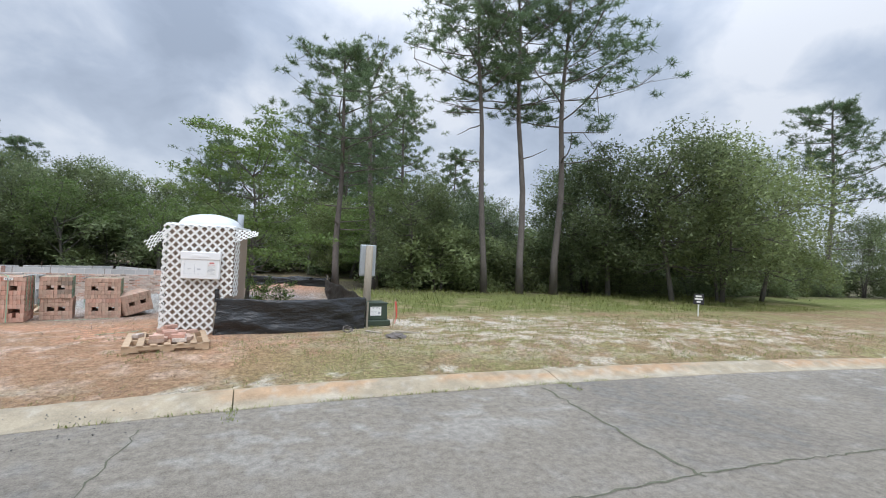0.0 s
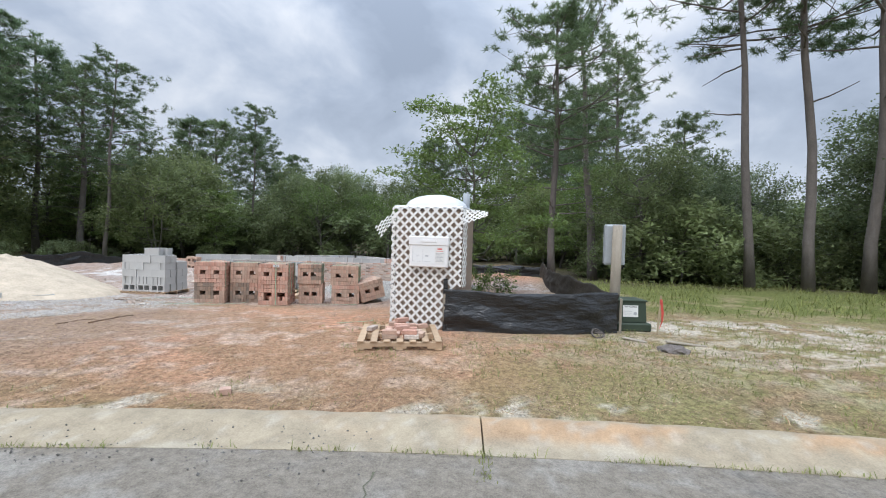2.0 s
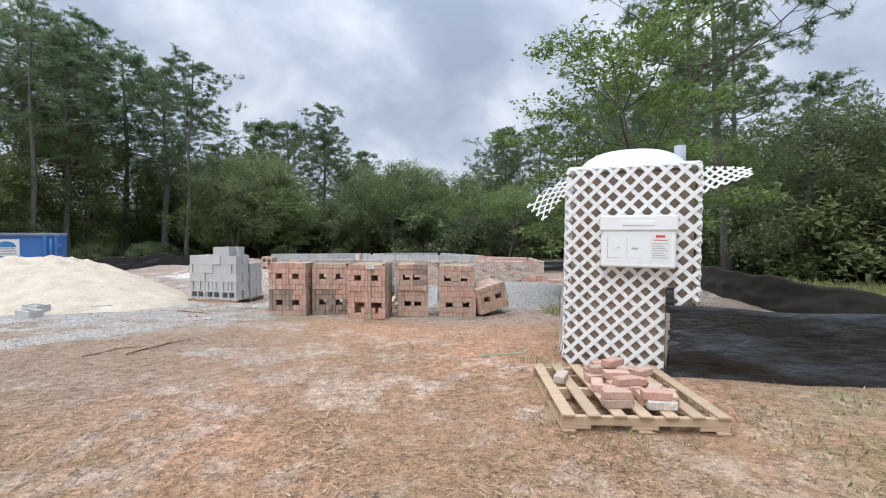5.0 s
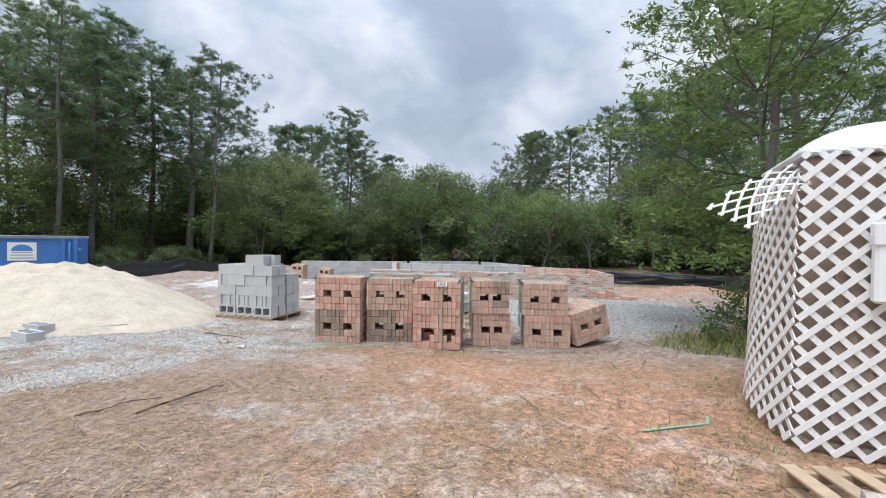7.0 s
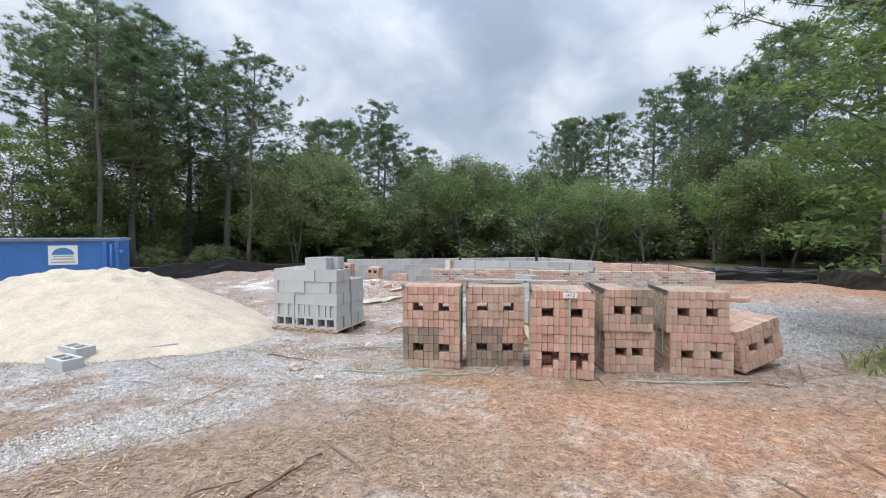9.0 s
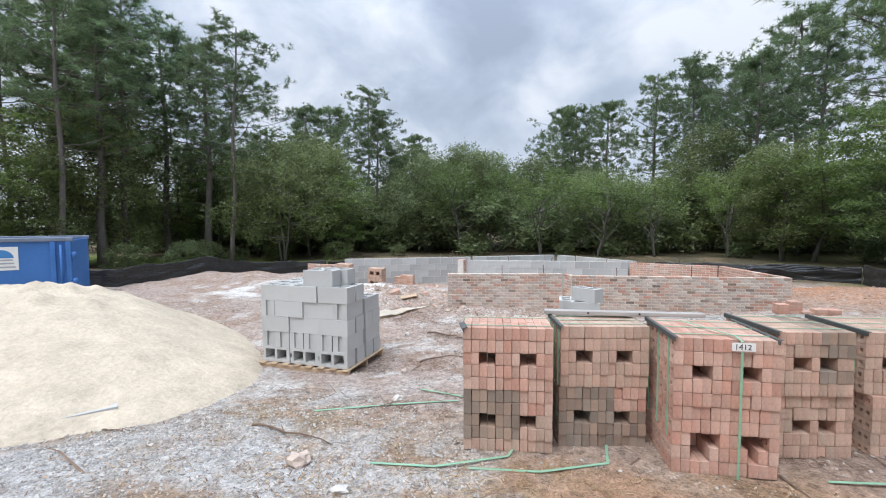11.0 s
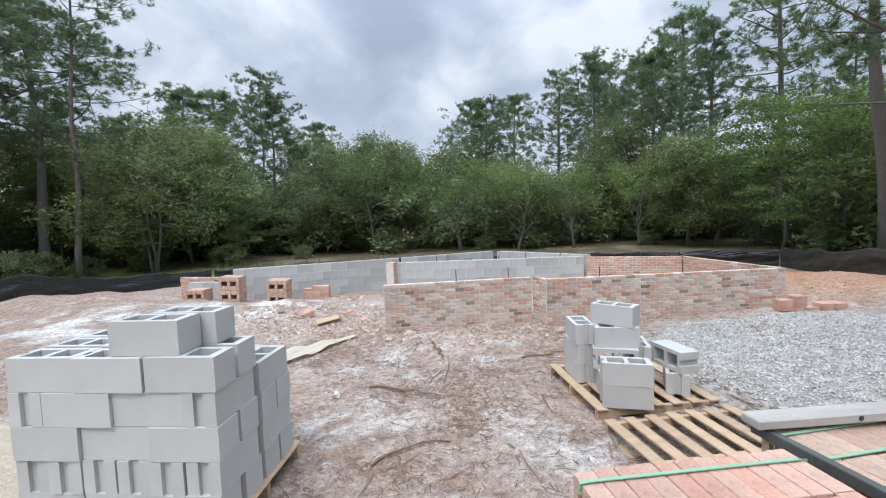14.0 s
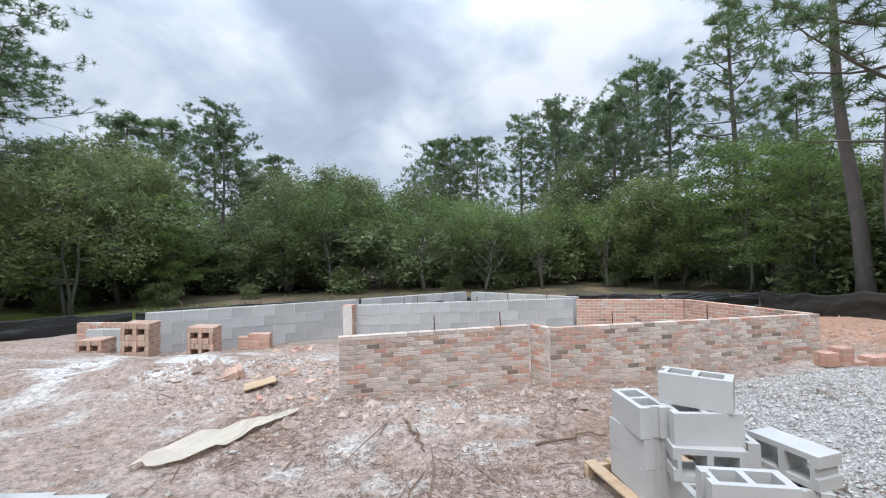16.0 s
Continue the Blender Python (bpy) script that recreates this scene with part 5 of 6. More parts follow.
def silt_fence(pts, high, label, wave=0.05, sag=0.04, seed=0, stakes=True, material=M_FABRIC, zoff=None, gap=2.0, fine=0.12):
    """Fabric sheet along points with timber stakes behind."""
    root = empty("silt_fence", pose(0, 0, 0), label, "silt fence", "silt fences")
    run = []
    for (xa, ya), (xb, yb) in zip(pts, pts[1:]):
        n = max(2, int(math.hypot(xb - xa, yb - ya) / fine))
        run += [(xa + (xb - xa) * k / n, ya + (yb - ya) * k / n) for k in range(n)]
    run.append(pts[-1])
    run = np.array(run)
    dist = np.concatenate([[0], np.cumsum(np.hypot(*np.diff(run, axis=0).T))])
    tn = np.gradient(run, axis=0)
    tn /= np.linalg.norm(tn, axis=1)[:, None]
    nr = np.stack([-tn[:, 1], tn[:, 0]], 1)
    rows = 15
    base = ground_z(run[:, 0], run[:, 1]) - 0.05
    verts, faces = [], []
    for side in (0, 1):
        for i in range(len(run)):
            drop = sag * abs(math.sin(math.pi * dist[i] / gap)) + 0.03 * (noise2(np.array([dist[i]]), np.array([seed]), 0.5, 71)[0] - 0.5)
            for j in range(rows):
                f = j / (rows - 1)
                w = (fbm(np.array([dist[i] + f * 0.9]), np.array([f * 1.4 + seed * 3]), 0.5, 73)[0] - 0.5) * wave * 2 * (0.35 + math.sin(math.pi * f)) + wave * 0.5 * math.sin(f * 9 + dist[i] * 1.7) * f * (1 - f) + wave * 0.35 * (noise2(np.array([dist[i] * 0.5 + f * 1.1]), np.array([f * 3.0 - dist[i] * 0.3 + seed]), 0.13, 77)[0] - 0.5)
                o = nr[i] * (w + 0.004 * side)
                verts.append((run[i, 0] + o[0], run[i, 1] + o[1], base[i] + f * (high + 0.05 - drop)))
    n = len(run)
    for side in (0, 1):
        for i in range(n - 1):
            for j in range(rows - 1):
                a = side * n * rows + i * rows + j
                q = (a, a + rows, a + rows + 1, a + 1)
                faces.append(q if side == 0 else q[::-1])
    for i in range(n - 1):
        a = i * rows + rows - 1
        b = a + n * rows
        faces.append((a, a + rows, b + rows, b))
    me = mesh_py("fabric", verts, faces, material, True)
    ob = new("fabric", me)
    ob.parent = root
    if stakes:
        m = mesh_of("stake", boxed(-0.018, -0.018, -0.2, 0.018, 0.018, high - 0.03, bevel=0.004), M_POST)
        k = 0
        while k < n:
            o = nr[k] * (-0.045 if seed > 1 else 0.045)
            piece("stake", m, root, pose(run[k, 0] + o[0], run[k, 1] + o[1], base[k], random.Random(k).uniform(-2, 2)))
            k += max(2, int(gap / fine))
    return root


silt_fence([(-0.93, 8.83), (0.2, 8.90), (1.2, 9.02), (1.95, 9.30)], 0.69, "slack black silt fence fabric with wrinkles", 0.075, 0.03, 1, gap=2.95, fine=0.06)
silt_fence([(1.98, 9.36), (2.05, 11.5), (1.98, 13.5), (1.84, 15.0), (1.95, 17), (2.3, 20), (2.6, 22.5), (3.2, 25.4)], 0.66, "long dusty black silt fence beside the lot", 0.06, 0.06, 2, material=M_FABRIC_DUST)
silt_fence([(3.2, 25.5), (1.2, 26.4), (-3, 27.2), (-9, 28), (-14, 27.6), (-17.0, 25.4)], 0.56, "black silt fence behind the foundation", 0.06, 0.06, 3, fine=0.2)
silt_fence([(-17.1, 25.4), (-18.0, 24.4), (-18.6, 22.6), (-18.7, 20.0), (-18.65, 18.0), (-18.7, 16.7), (-20.5, 16.0), (-24, 15.4)], 0.56, "black silt fence along the wood's edge", 0.05, 0.05, 4, fine=0.2)


def make_utilities():
    # meter post
    z = gz(2.14, 10.05)
    root = empty("meter_post", pose(2.13, 10.05, z), "weathered wooden post carrying a grey metal meter box", "utility post")
    bm = bmesh.new()
    tube(bm, [(0.0, 0, -0.3), (0.01, 0, 0.9), (0.02, 0, 1.84)], [0.095, 0.09, 0.085], 10)
    part("post", bm, M_POST, root)
    part("meter_box", boxed(-0.165, 0.085, 1.12, 0.19, 0.25, 1.85, bevel=0.015), M_METAL, root, "grey galvanised meter box")
    part("box_flange", boxed(-0.175, 0.10, 1.105, 0.20, 0.125, 1.86, bevel=0.004), M_METAL, root)
    bm = bmesh.new()
    tube(bm, [(0.1, 0.16, 1.12), (0.13, 0.16, 1.05), (0.18, 0.15, 1.04), (0.2, 0.14, 1.10)], [0.012] * 4, 6)
    part("cable", bm, M_BLACK, root)
    bm = bmesh.new()
    tube(bm, [(0.02, 0.16, 1.12), (0.02, 0.15, -0.1)], [0.022, 0.022], 8)
    part("conduit", bm, M_METAL, root)
    # pad-mounted box
    z = gz(2.25, 9.75)
    root = empty("utility_box", pose(2.0, 9.52, z, 0, 0, 4), "dark green utility box with white warning label", "utility box")
    bm = bmesh.new()
    vs = box(bm, 0, 0, 0.14, 0.54, 0.5, 0.52)
    for v in bm.verts:
        if v.co.z > 0.3:
            v.co.y += 0.03 if v.co.y < 0.2 else 0
            v.co.x *= 0.98
    bmesh.ops.bevel(bm, geom=list(bm.edges), offset=0.012, segments=2, affect="EDGES")
    part("cabinet", bm, M_GREEN_BOX, root)
    part("plinth", boxed(-0.06, -0.06, 0.0, 0.60, 0.56, 0.14, bevel=0.02), M_GREEN_BOX, root)
    part("lid_lip", boxed(-0.012, 0.01, 0.505, 0.55, 0.515, 0.53, bevel=0.006), M_GREEN_BOX, root)
    tilt = pose(0.13, 0.0105, 0.24, -4.5)
    bm = boxed(0, -0.004, 0, 0.26, 0.0, 0.2)
    bm.transform(tilt)
    lab = part("warning_label", bm, M_LABEL, root, "white warning label")
    cu = bpy.data.curves.new("label_text", "FONT")
    cu.body, cu.size, cu.extrude = "WARNING", 0.043, 0.0004
    cu.materials.append(M_BLACK)
    tx = new("label_text", cu)
    tx.parent = lab
    tx.matrix_basis = tilt @ pose(0.025, -0.0055, 0.163, 90)
    bm = bmesh.new()
    tube(bm, [(0.21, -0.0045, 0.06), (0.21, -0.006, 0.06)], [0.03, 0.03], 10)
    for k in range(3):
        box(bm, 0.02, -0.0055, 0.03 + 0.032 * k, 0.15 - 0.03 * (k == 0), -0.0042, 0.036 + 0.032 * k)
    bm.transform(tilt)
    o = part("label_print", bm, M_INK, lab)
    # marker stake
    z = gz(2.6, 9.3)
    root = empty("marker_stake", pose(2.6, 9.28, z, 3, 2, 10), "thin wooden survey stake with pink flagging tape", "survey stake")
    part("stake", boxed(-0.012, -0.008, -0.15, 0.012, 0.008, 0.66, bevel=0.002), M_STAKE, root)
    bm = bmesh.new()
    pts = [(0.0, 0.6), (0.02, 0.5), (0.05, 0.38), (0.055, 0.24), (0.02, 0.1)]
    prev = None
    for k, (xx, zz) in enumerate(pts):
        w = 0.05 * (1 - 0.15 * k)
        row = [bm.verts.new((xx - w / 2, -0.014 + 0.01 * math.sin(k), zz)), bm.verts.new((xx + w / 2, -0.012 - 0.008 * math.sin(k), zz))]
        if prev:
            bm.faces.new((prev[0], prev[1], row[1], row[0]))
        prev = row
    bmesh.ops.solidify(bm, geom=list(bm.faces), thickness=0.002)
    part("flagging", bm, M_PINK, root, "pink flagging tape")
    # coil of wire and debris in the grass
    bm = bmesh.new()
    r = random.Random(2)
    for k in range(5):
        pts = [(math.cos(a) * (0.1 + 0.012 * k), math.sin(a) * (0.08 + 0.01 * k), 0.03 + 0.018 * k + 0.02 * math.sin(a * 2 + k)) for a in np.linspace(0, 6.2, 20)]
        tube(bm, pts, [0.009] * 20, 5)
    ob = new("wire_coil", mesh_of("wire_coil", bm, M_BARK))
    ob.matrix_basis = pose(1.52, 8.93, gz(1.52, 8.93), 35, 0, 20) @ Matrix.Diagonal((0.75, 0.75, 0.75, 1))
    tagged(ob, "small coil of grey wire in the grass", "wire")
    for x, y, L, yaw in ((2.05, 8.75, 0.35, -30), (2.75, 8.62, 0.55, -5)):
        bm = boxed(-L / 2, -0.05, 0, L / 2, 0.05, 0.025, bevel=0.006)
        ob = new("scrap_board", mesh_of("scrap_board", bm, M_POST))
        ob.matrix_basis = pose(x, y, gz(x, y) + 0.005, 0, 4, yaw)
        tagged(ob, "weathered board scrap lying in the grass", "board", "scrap boards")
    bm = bmesh.new()
    bmesh.ops.create_icosphere(bm, subdivisions=3, radius=1)
    for v in bm.verts:
        v.co = Vector((v.co.x * 0.2, v.co.y * 0.13, max(v.co.z, -0.2) * 0.09)) * (1 + 0.35 * (noise.noise(v.co * 2.2)))
    ob = new("stump_root", mesh_of("stump_root", bm, M_BARK))
    ob.matrix_basis = pose(2.36, 8.15, gz(2.36, 8.15) + 0.01, 0, 0, -15)
    tagged(ob, "lump of dug-up root and bark on the ground", "root")
    # lot sign
    x, y = 14.05, 10.55
    root = empty("lot_sign", pose(x, y, gz(x, y), 0, 0, -50), "small black lot sign with white letters on stake", "sign")
    part("panel", boxed(-0.16, -0.01, 0.42, 0.16, 0.01, 0.78, bevel=0.006), M_BLACK, root)
    part("stake", boxed(-0.02, 0.012, -0.1, 0.02, 0.03, 0.74, bevel=0.003), M_LABEL, root)
    bm = bmesh.new()
    for zz, w in ((0.68, 0.09), (0.58, 0.12), (0.48, 0.06)):
        box(bm, -w, -0.0125, zz, w, -0.0105, zz + 0.055)
    part("lettering", bm, M_LABEL, root)


make_utilities()

# ---- dumpster, sand, gravel ----


def make_dumpster():
    z = gz(-18, 15.5)
    root = empty("dumpster", pose(-16.85, 14.7, z, 0, 0, 50), "long blue steel roll-off dumpster with company sign", "dumpster")
    L, D, Hh = 6.2, 2.3, 1.42
    bm = bmesh.new()
    box(bm, -L, 0, 0.12, 0, 0.06, Hh, 0.008)
    box(bm, -L, D - 0.06, 0.12, 0, D, Hh, 0.008)
    box(bm, -0.06, 0.06, 0.12, 0, D - 0.06, Hh, 0.008)
    box(bm, -L, 0.06, 0.12, -L + 0.06, D - 0.06, Hh, 0.008)
    box(bm, -L, 0.02, 0.06, 0, D - 0.02, 0.13, 0.008)
    part("shell", bm, M_BLUE, root)
    bm = bmesh.new()
    box(bm, -L - 0.02, -0.05, Hh - 0.02, 0.03, 0.09, Hh + 0.07, 0.015)
    part("top_rail", bm, M_RIM, root, "scuffed dark steel top rail")
    bm = bmesh.new()
    box(bm, -L - 0.02, D - 0.09, Hh - 0.02, 0.03, D + 0.05, Hh + 0.07, 0.015)
    part("top_rail", bm, M_RIM, root)
    rib = mesh_of("rib", boxed(-0.05, -0.05, 0.1, 0.05, 0.0, Hh - 0.02, bevel=0.01), M_BLUE)
    for x in (-0.06, -0.32, -3.4, -5.2):
        piece("rib", rib, root, pose(x, 0, 0))
    bm = bmesh.new()
    tube(bm, [(-0.18, -0.07, 0.2), (-0.18, -0.07, Hh - 0.1)], [0.025, 0.025], 8)
    part("door_bar", bm, M_BLUE, root)
    for zz in (0.4, 1.0):
        bm = bmesh.new()
        tube(bm, [(0.03, 0.0, zz), (0.03, 0.0, zz + 0.16)], [0.05, 0.05], 10)
        part("hinge", bm, M_BLUE, root)
    skid = mesh_of("skid_roller", boxed(-0.1, -0.06, 0, 0.1, 0.06, 0.12, bevel=0.02), M_BLUE)
    for x in (-0.4, -L + 0.4):
        for y in (0.3, D - 0.3):
            piece("skid_roller", skid, root, pose(x, y, 0))
    sg = part("company_sign", boxed(-1.46, -0.012, 0.80, -0.88, -0.002, 1.30), M_LABEL, root, "white company sign with blue emblem")
    bm = bmesh.new()
    vs = [bm.verts.new((-1.17 + 0.22 * math.cos(a), -0.0145, 1.06 + 0.18 * math.sin(a))) for a in np.linspace(0, math.pi, 18)]
    bm.faces.new(vs)
    part("emblem", bm, M_SIGN_BLUE, sg)
    bm = bmesh.new()
    for zz, w in ((1.0, 0.2), (0.93, 0.22), (0.85, 0.24)):
        box(bm, -1.17 - w, -0.0155, zz, -1.17 + w, -0.0135, zz + 0.035)
    part("lettering", bm, M_INK, sg)


make_dumpster()


def make_sand():
    xs, ys = np.linspace(-17.2, -8.6, 114), np.linspace(9.0, 14.4, 70)
    X, Y = np.meshgrid(xs, ys, indexing="ij")
    x, y = X.ravel(), Y.ravel()
    base = ground_z(x, y)
    lean = np.maximum(x + 13.3, 0)
    r = np.sqrt(((x + 13.3) / np.where(x > -13.3, 4.05, 3.45)) ** 2 + ((y - 11.75 + 0.12 * lean) / 2.4) ** 2) * (1 + 0.12 * (fbm(x, y, 1.5, 81) - 0.5))
    peak = np.clip(1.04 - r, 0, 1)
    h = 1.35 * peak * (0.92 + 0.2 * (fbm(x, y, 0.9, 83) - 0.5))
    cap = 0.86 + 0.14 * (fbm(x, y, 0.5, 85) - 0.5)
    h = cap - np.log1p(np.exp((cap - h) * 9)) / 9 + 0.0 * h
    h = np.maximum(h, 0) * step(0.0, 0.05, peak)
    h += 0.24 * (fbm(x, y, 0.26, 87) - 0.45) * step(0.52, 0.7, peak) + 0.03 * (fbm(x, y, 0.16, 89) - 0.5) * step(0.02, 0.2, peak)
    z = base + h - 0.035 * step(0.10, 0.0, peak) - 0.01
    idx = np.arange(len(x)).reshape(len(xs), len(ys))
    quads = np.stack([idx[:-1, :-1], idx[1:, :-1], idx[1:, 1:], idx[:-1, 1:]], -1).reshape(-1, 4)
    ob = new("sand_mound", mesh_py("sand_mound", np.stack([x, y, z], 1), quads, M_SAND, True))
    tagged(ob, "broad heap of pale yellow masonry sand", "sand")
    for px, py, yaw, sunk in ((-10.15, 9.6, -8, -0.07), (-10.42, 9.88, -6, -0.02), (-9.92, 10.5, 56, -0.08), (-10.10, 10.66, 58, -0.11)):
        loose_block(px, py, gz(px, py) + sunk, yaw, label="concrete block half sunk in sandy rubble")


make_sand()


def scatter(name, n, where, size, material, label, category, flat=0.75, seed=0, lift=0.35, spread=0.28, level=None):
    """Many small angular stones in one mesh."""
    rng = np.random.default_rng(seed)
    base = np.array([(1, 0, 0), (-1, 0, 0), (0, 1, 0), (0, -1, 0), (0, 0, 1), (0, 0, -1)], float)
    fc = np.array([(0, 2, 4), (2, 1, 4), (1, 3, 4), (3, 0, 4), (2, 0, 5), (1, 2, 5), (3, 1, 5), (0, 3, 5)])
    p = where(rng, n)
    n = len(p)
    s = size * np.exp(rng.normal(0, spread, n))
    v = base[None] * (1 + rng.uniform(-0.4, 0.4, (n, 6, 1))) + rng.uniform(-0.25, 0.25, (n, 6, 3))
    a = rng.uniform(0, 6.3, n)
    ca, sa = np.cos(a)[:, None], np.sin(a)[:, None]
    vx, vy = v[..., 0] * ca - v[..., 1] * sa, v[..., 0] * sa + v[..., 1] * ca
    v = np.stack([vx, vy * 0.8, v[..., 2] * flat], -1) * s[:, None, None]
    zz = ground_z(p[:, 0], p[:, 1]) if level is None else level(p[:, 0], p[:, 1])
    v += np.concatenate([p, (zz + s * flat * lift)[:, None]], 1)[:, None, :]
    f = (fc[None] + 6 * np.arange(n)[:, None, None]).reshape(-1, 3)
    ob = new(name, mesh_py(name, v.reshape(-1, 3), f, material))
    tagged(ob, label, category, kind="stuff")


def in_blob(cx, cy, rx, ry, turn=0, power=0.5):
    def go(rng, n):
        a, r = rng.uniform(0, 6.2832, n), rng.random(n) ** power
        u, v = r * rx * np.cos(a), r * ry * np.sin(a)
        c, s = math.cos(radians(turn)), math.sin(radians(turn))
        return np.stack([cx + u * c - v * s, cy + u * s + v * c], 1)
    return go


def in_rect(x0, y0, x1, y1, keep=None):
    def go(rng, n):
        p = np.stack([rng.uniform(x0, x1, n), rng.uniform(y0, y1, n)], 1)
        return p if keep is None else p[keep(p[:, 0], p[:, 1], rng.random(n))]
    return go


scatter("gravel", 38000, in_blob(-2.7, 14.9, 2.35, 2.05), 0.0105, M_GRAVEL, "spread heap of pale grey crushed stone", "gravel", seed=1, flat=0.95, lift=0.5)
scatter("rubble", 8000, in_blob(-9.3, 10.3, 2.8, 1.4, 8, 0.6), 0.0105, M_STONE, "pale limestone chips strewn on the soil", "rubble", seed=2)
scatter("rubble", 2600, in_blob(-8.0, 8.72, 0.95, 0.34, 52, 0.6), 0.012, M_STONE, "white crushed chips in a pale streak", "rubble", seed=12)
scatter("rubble", 9000, in_rect(-14, 11, 0.5, 19.5, lambda x, y, q: fbm(x, y, 1.1, 33) > 0.48), 0.011, M_STONE, "pale crumbs of soil and mortar on the site", "rubble", seed=3)
scatter("rubble", 120, in_rect(-11, 10.5, -3, 17), 0.022, M_STONE, "fist-sized lumps of pale stone and clod", "rubble", seed=4)
scatter("soil_clods", 9000, in_rect(-15, 11.5, 1.5, 20.5, lambda x, y, q: fbm(x, y, 0.9, 53) > 0.47), 0.011, M_CLOD, "loose clods of tan soil on the site", "soil", seed=6, spread=0.5, lift=0.1)
scatter("soil_clods", 2600, in_blob(-9.6, 17.2, 1.6, 1.1), 0.019, M_CLOD, "heaped clods of dug soil by the wall", "soil", seed=7, spread=0.45, lift=0.1)
scatter("soil_clods", 1200, in_blob(-7.2, 16.2, 1.9, 0.5, 10), 0.019, M_CLOD, "heaped clods of dug soil by the wall", "soil", seed=8, spread=0.45, lift=0.1)
scatter("kerb_grit", 160, in_rect(-5.2, 4.7, -1.2, 5.5), 0.009, M_GRIT, "dark grit scattered along the kerb", "grit", seed=5, lift=0.5, level=lambda x, y: 0.002 + 0.05 * step(0.1, 0.42, y - gutter_y(x)))


def litter(name, n, where, length, width, material, label, category, up=0.1, seed=0, upright=False):
    """Thin strands lying on or standing in the ground."""
    rng = np.random.default_rng(seed)
    p = where(rng, n)
    n = len(p)
    z = np.where(p[:, 1] < gutter_y(p[:, 0]) + 0.05, 0.0, ground_z(p[:, 0], p[:, 1]))
    a = rng.uniform(0, 6.2832, n)
    L = length * np.exp(rng.normal(0, 0.35, n))
    if upright:
        d = np.stack([np.cos(a) * 0.55, np.sin(a) * 0.55, rng.uniform(0.5, 1.0, n)], 1)
    else:
        d = np.stack([np.cos(a), np.sin(a), rng.uniform(-0.02, up, n)], 1)
    s = np.stack([-np.sin(a), np.cos(a), np.zeros(n)], 1) * width / 2
    c = np.concatenate([p, (z + (0.0 if upright else 0.006))[:, None]], 1)
    q = c + d * L[:, None] * 0.55 + rng.normal(0, 0.06, (n, 3)) * L[:, None] * np.array((1, 1, 0.15))
    e = c + d * L[:, None] * (np.array((1.15, 1.15, 0.85)) if upright else 1.0)
    v = np.stack([c - s, c + s, q + s * 0.8, q - s * 0.8, e], 1).reshape(-1, 3)
    k = 5 * np.arange(n)[:, None]
    tri = np.concatenate([k + np.array((0, 1, 2)), k + np.array((0, 2, 3)), k + np.array((3, 2, 4))], 0)
    ob = new(name, mesh_py(name, v, tri, material))
    tagged(ob, label, category, kind="stuff")


lawn = lambda x, y: y - gutter_y(x) - KERB
litter("pine_straw", 60000, in_rect(-9, 5.5, 2.0, 11.2, lambda x, y, q: (lawn(x, y) > 0.05) & (fbm(x, y, 0.8, 35) > 0.40)), 0.032, 0.0036, M_STRAW, "fallen pine straw strewn over the lawn", "pine straw", seed=1)
litter("pine_straw", 16000, in_rect(2, 5.8, 10, 11, lambda x, y, q: (lawn(x, y) > 0.05) & (fbm(x, y, 0.8, 35) > 0.5)), 0.05, 0.004, M_STRAW, "fallen pine straw strewn over the lawn", "pine straw", seed=2)
litter("pine_straw", 16000, in_rect(-8, 5.8, 1.5, 11.0, lambda x, y, q: (lawn(x, y) > 0.1) & (fbm(x, y, 0.45, 69) > 0.44 + 0.14 * q)), 0.075, 0.006, M_STRAW, "tangled pine straw in loose tufts", "pine straw", 0.35, 23)
litter("pine_straw", 26000, in_rect(2.5, 5.8, 16, 11.6, lambda x, y, q: (lawn(x, y) > 0.05) & (fbm(x, y, 0.4, 79) > 0.42 + 0.18 * q)), 0.06, 0.009, M_STRAW, "dead grass thatch on the sandy lawn", "thatch", 0.5, 24)
litter("sticks", 4200, in_rect(-9.5, 11.5, -2, 17, lambda x, y, q: fbm(x, y, 1.0, 37) > 0.46), 0.10, 0.009, M_STICK, "broken twigs and bark on the bare soil", "twigs", 0.12, 3)
litter("sticks", 22000, in_rect(-9.5, 11.5, -3.2, 16.6, lambda x, y, q: fbm(x, y, 0.8, 57) > 0.50 + 0.1 * q), 0.055, 0.008, M_STICK, "shredded bark and twigs in the soil", "twigs", 0.2, 13)
litter("sticks", 2600, in_rect(-9, 5.8, 1, 10.8, lambda x, y, q: lawn(x, y) > 0.1), 0.05, 0.006, M_STICK, "bits of dead twig on the lawn", "twigs", 0.1, 14)
litter("leaf_litter", 46000, in_rect(-9.5, 5.5, 2.6, 11.2, lambda x, y, q: (lawn(x, y) > 0.05) & (fbm(x, y, 0.35, 61) * 0.5 + fbm(x, y, 1.2, 63) * 0.5 > 0.40 + 0.25 * q)), 0.024, 0.011, M_LITTER, "dry leaf and bark crumbs over the lawn", "leaf litter", 0.35, 15)
litter("leaf_litter", 20000, in_rect(-9.5, 5.5, 2.6, 11.2, lambda x, y, q: (lawn(x, y) > 0.05) & (fbm(x, y, 0.4, 65) > 0.38 + 0.22 * q)), 0.022, 0.010, M_STICK, "dark bark crumbs over the lawn", "leaf litter", 0.35, 16)
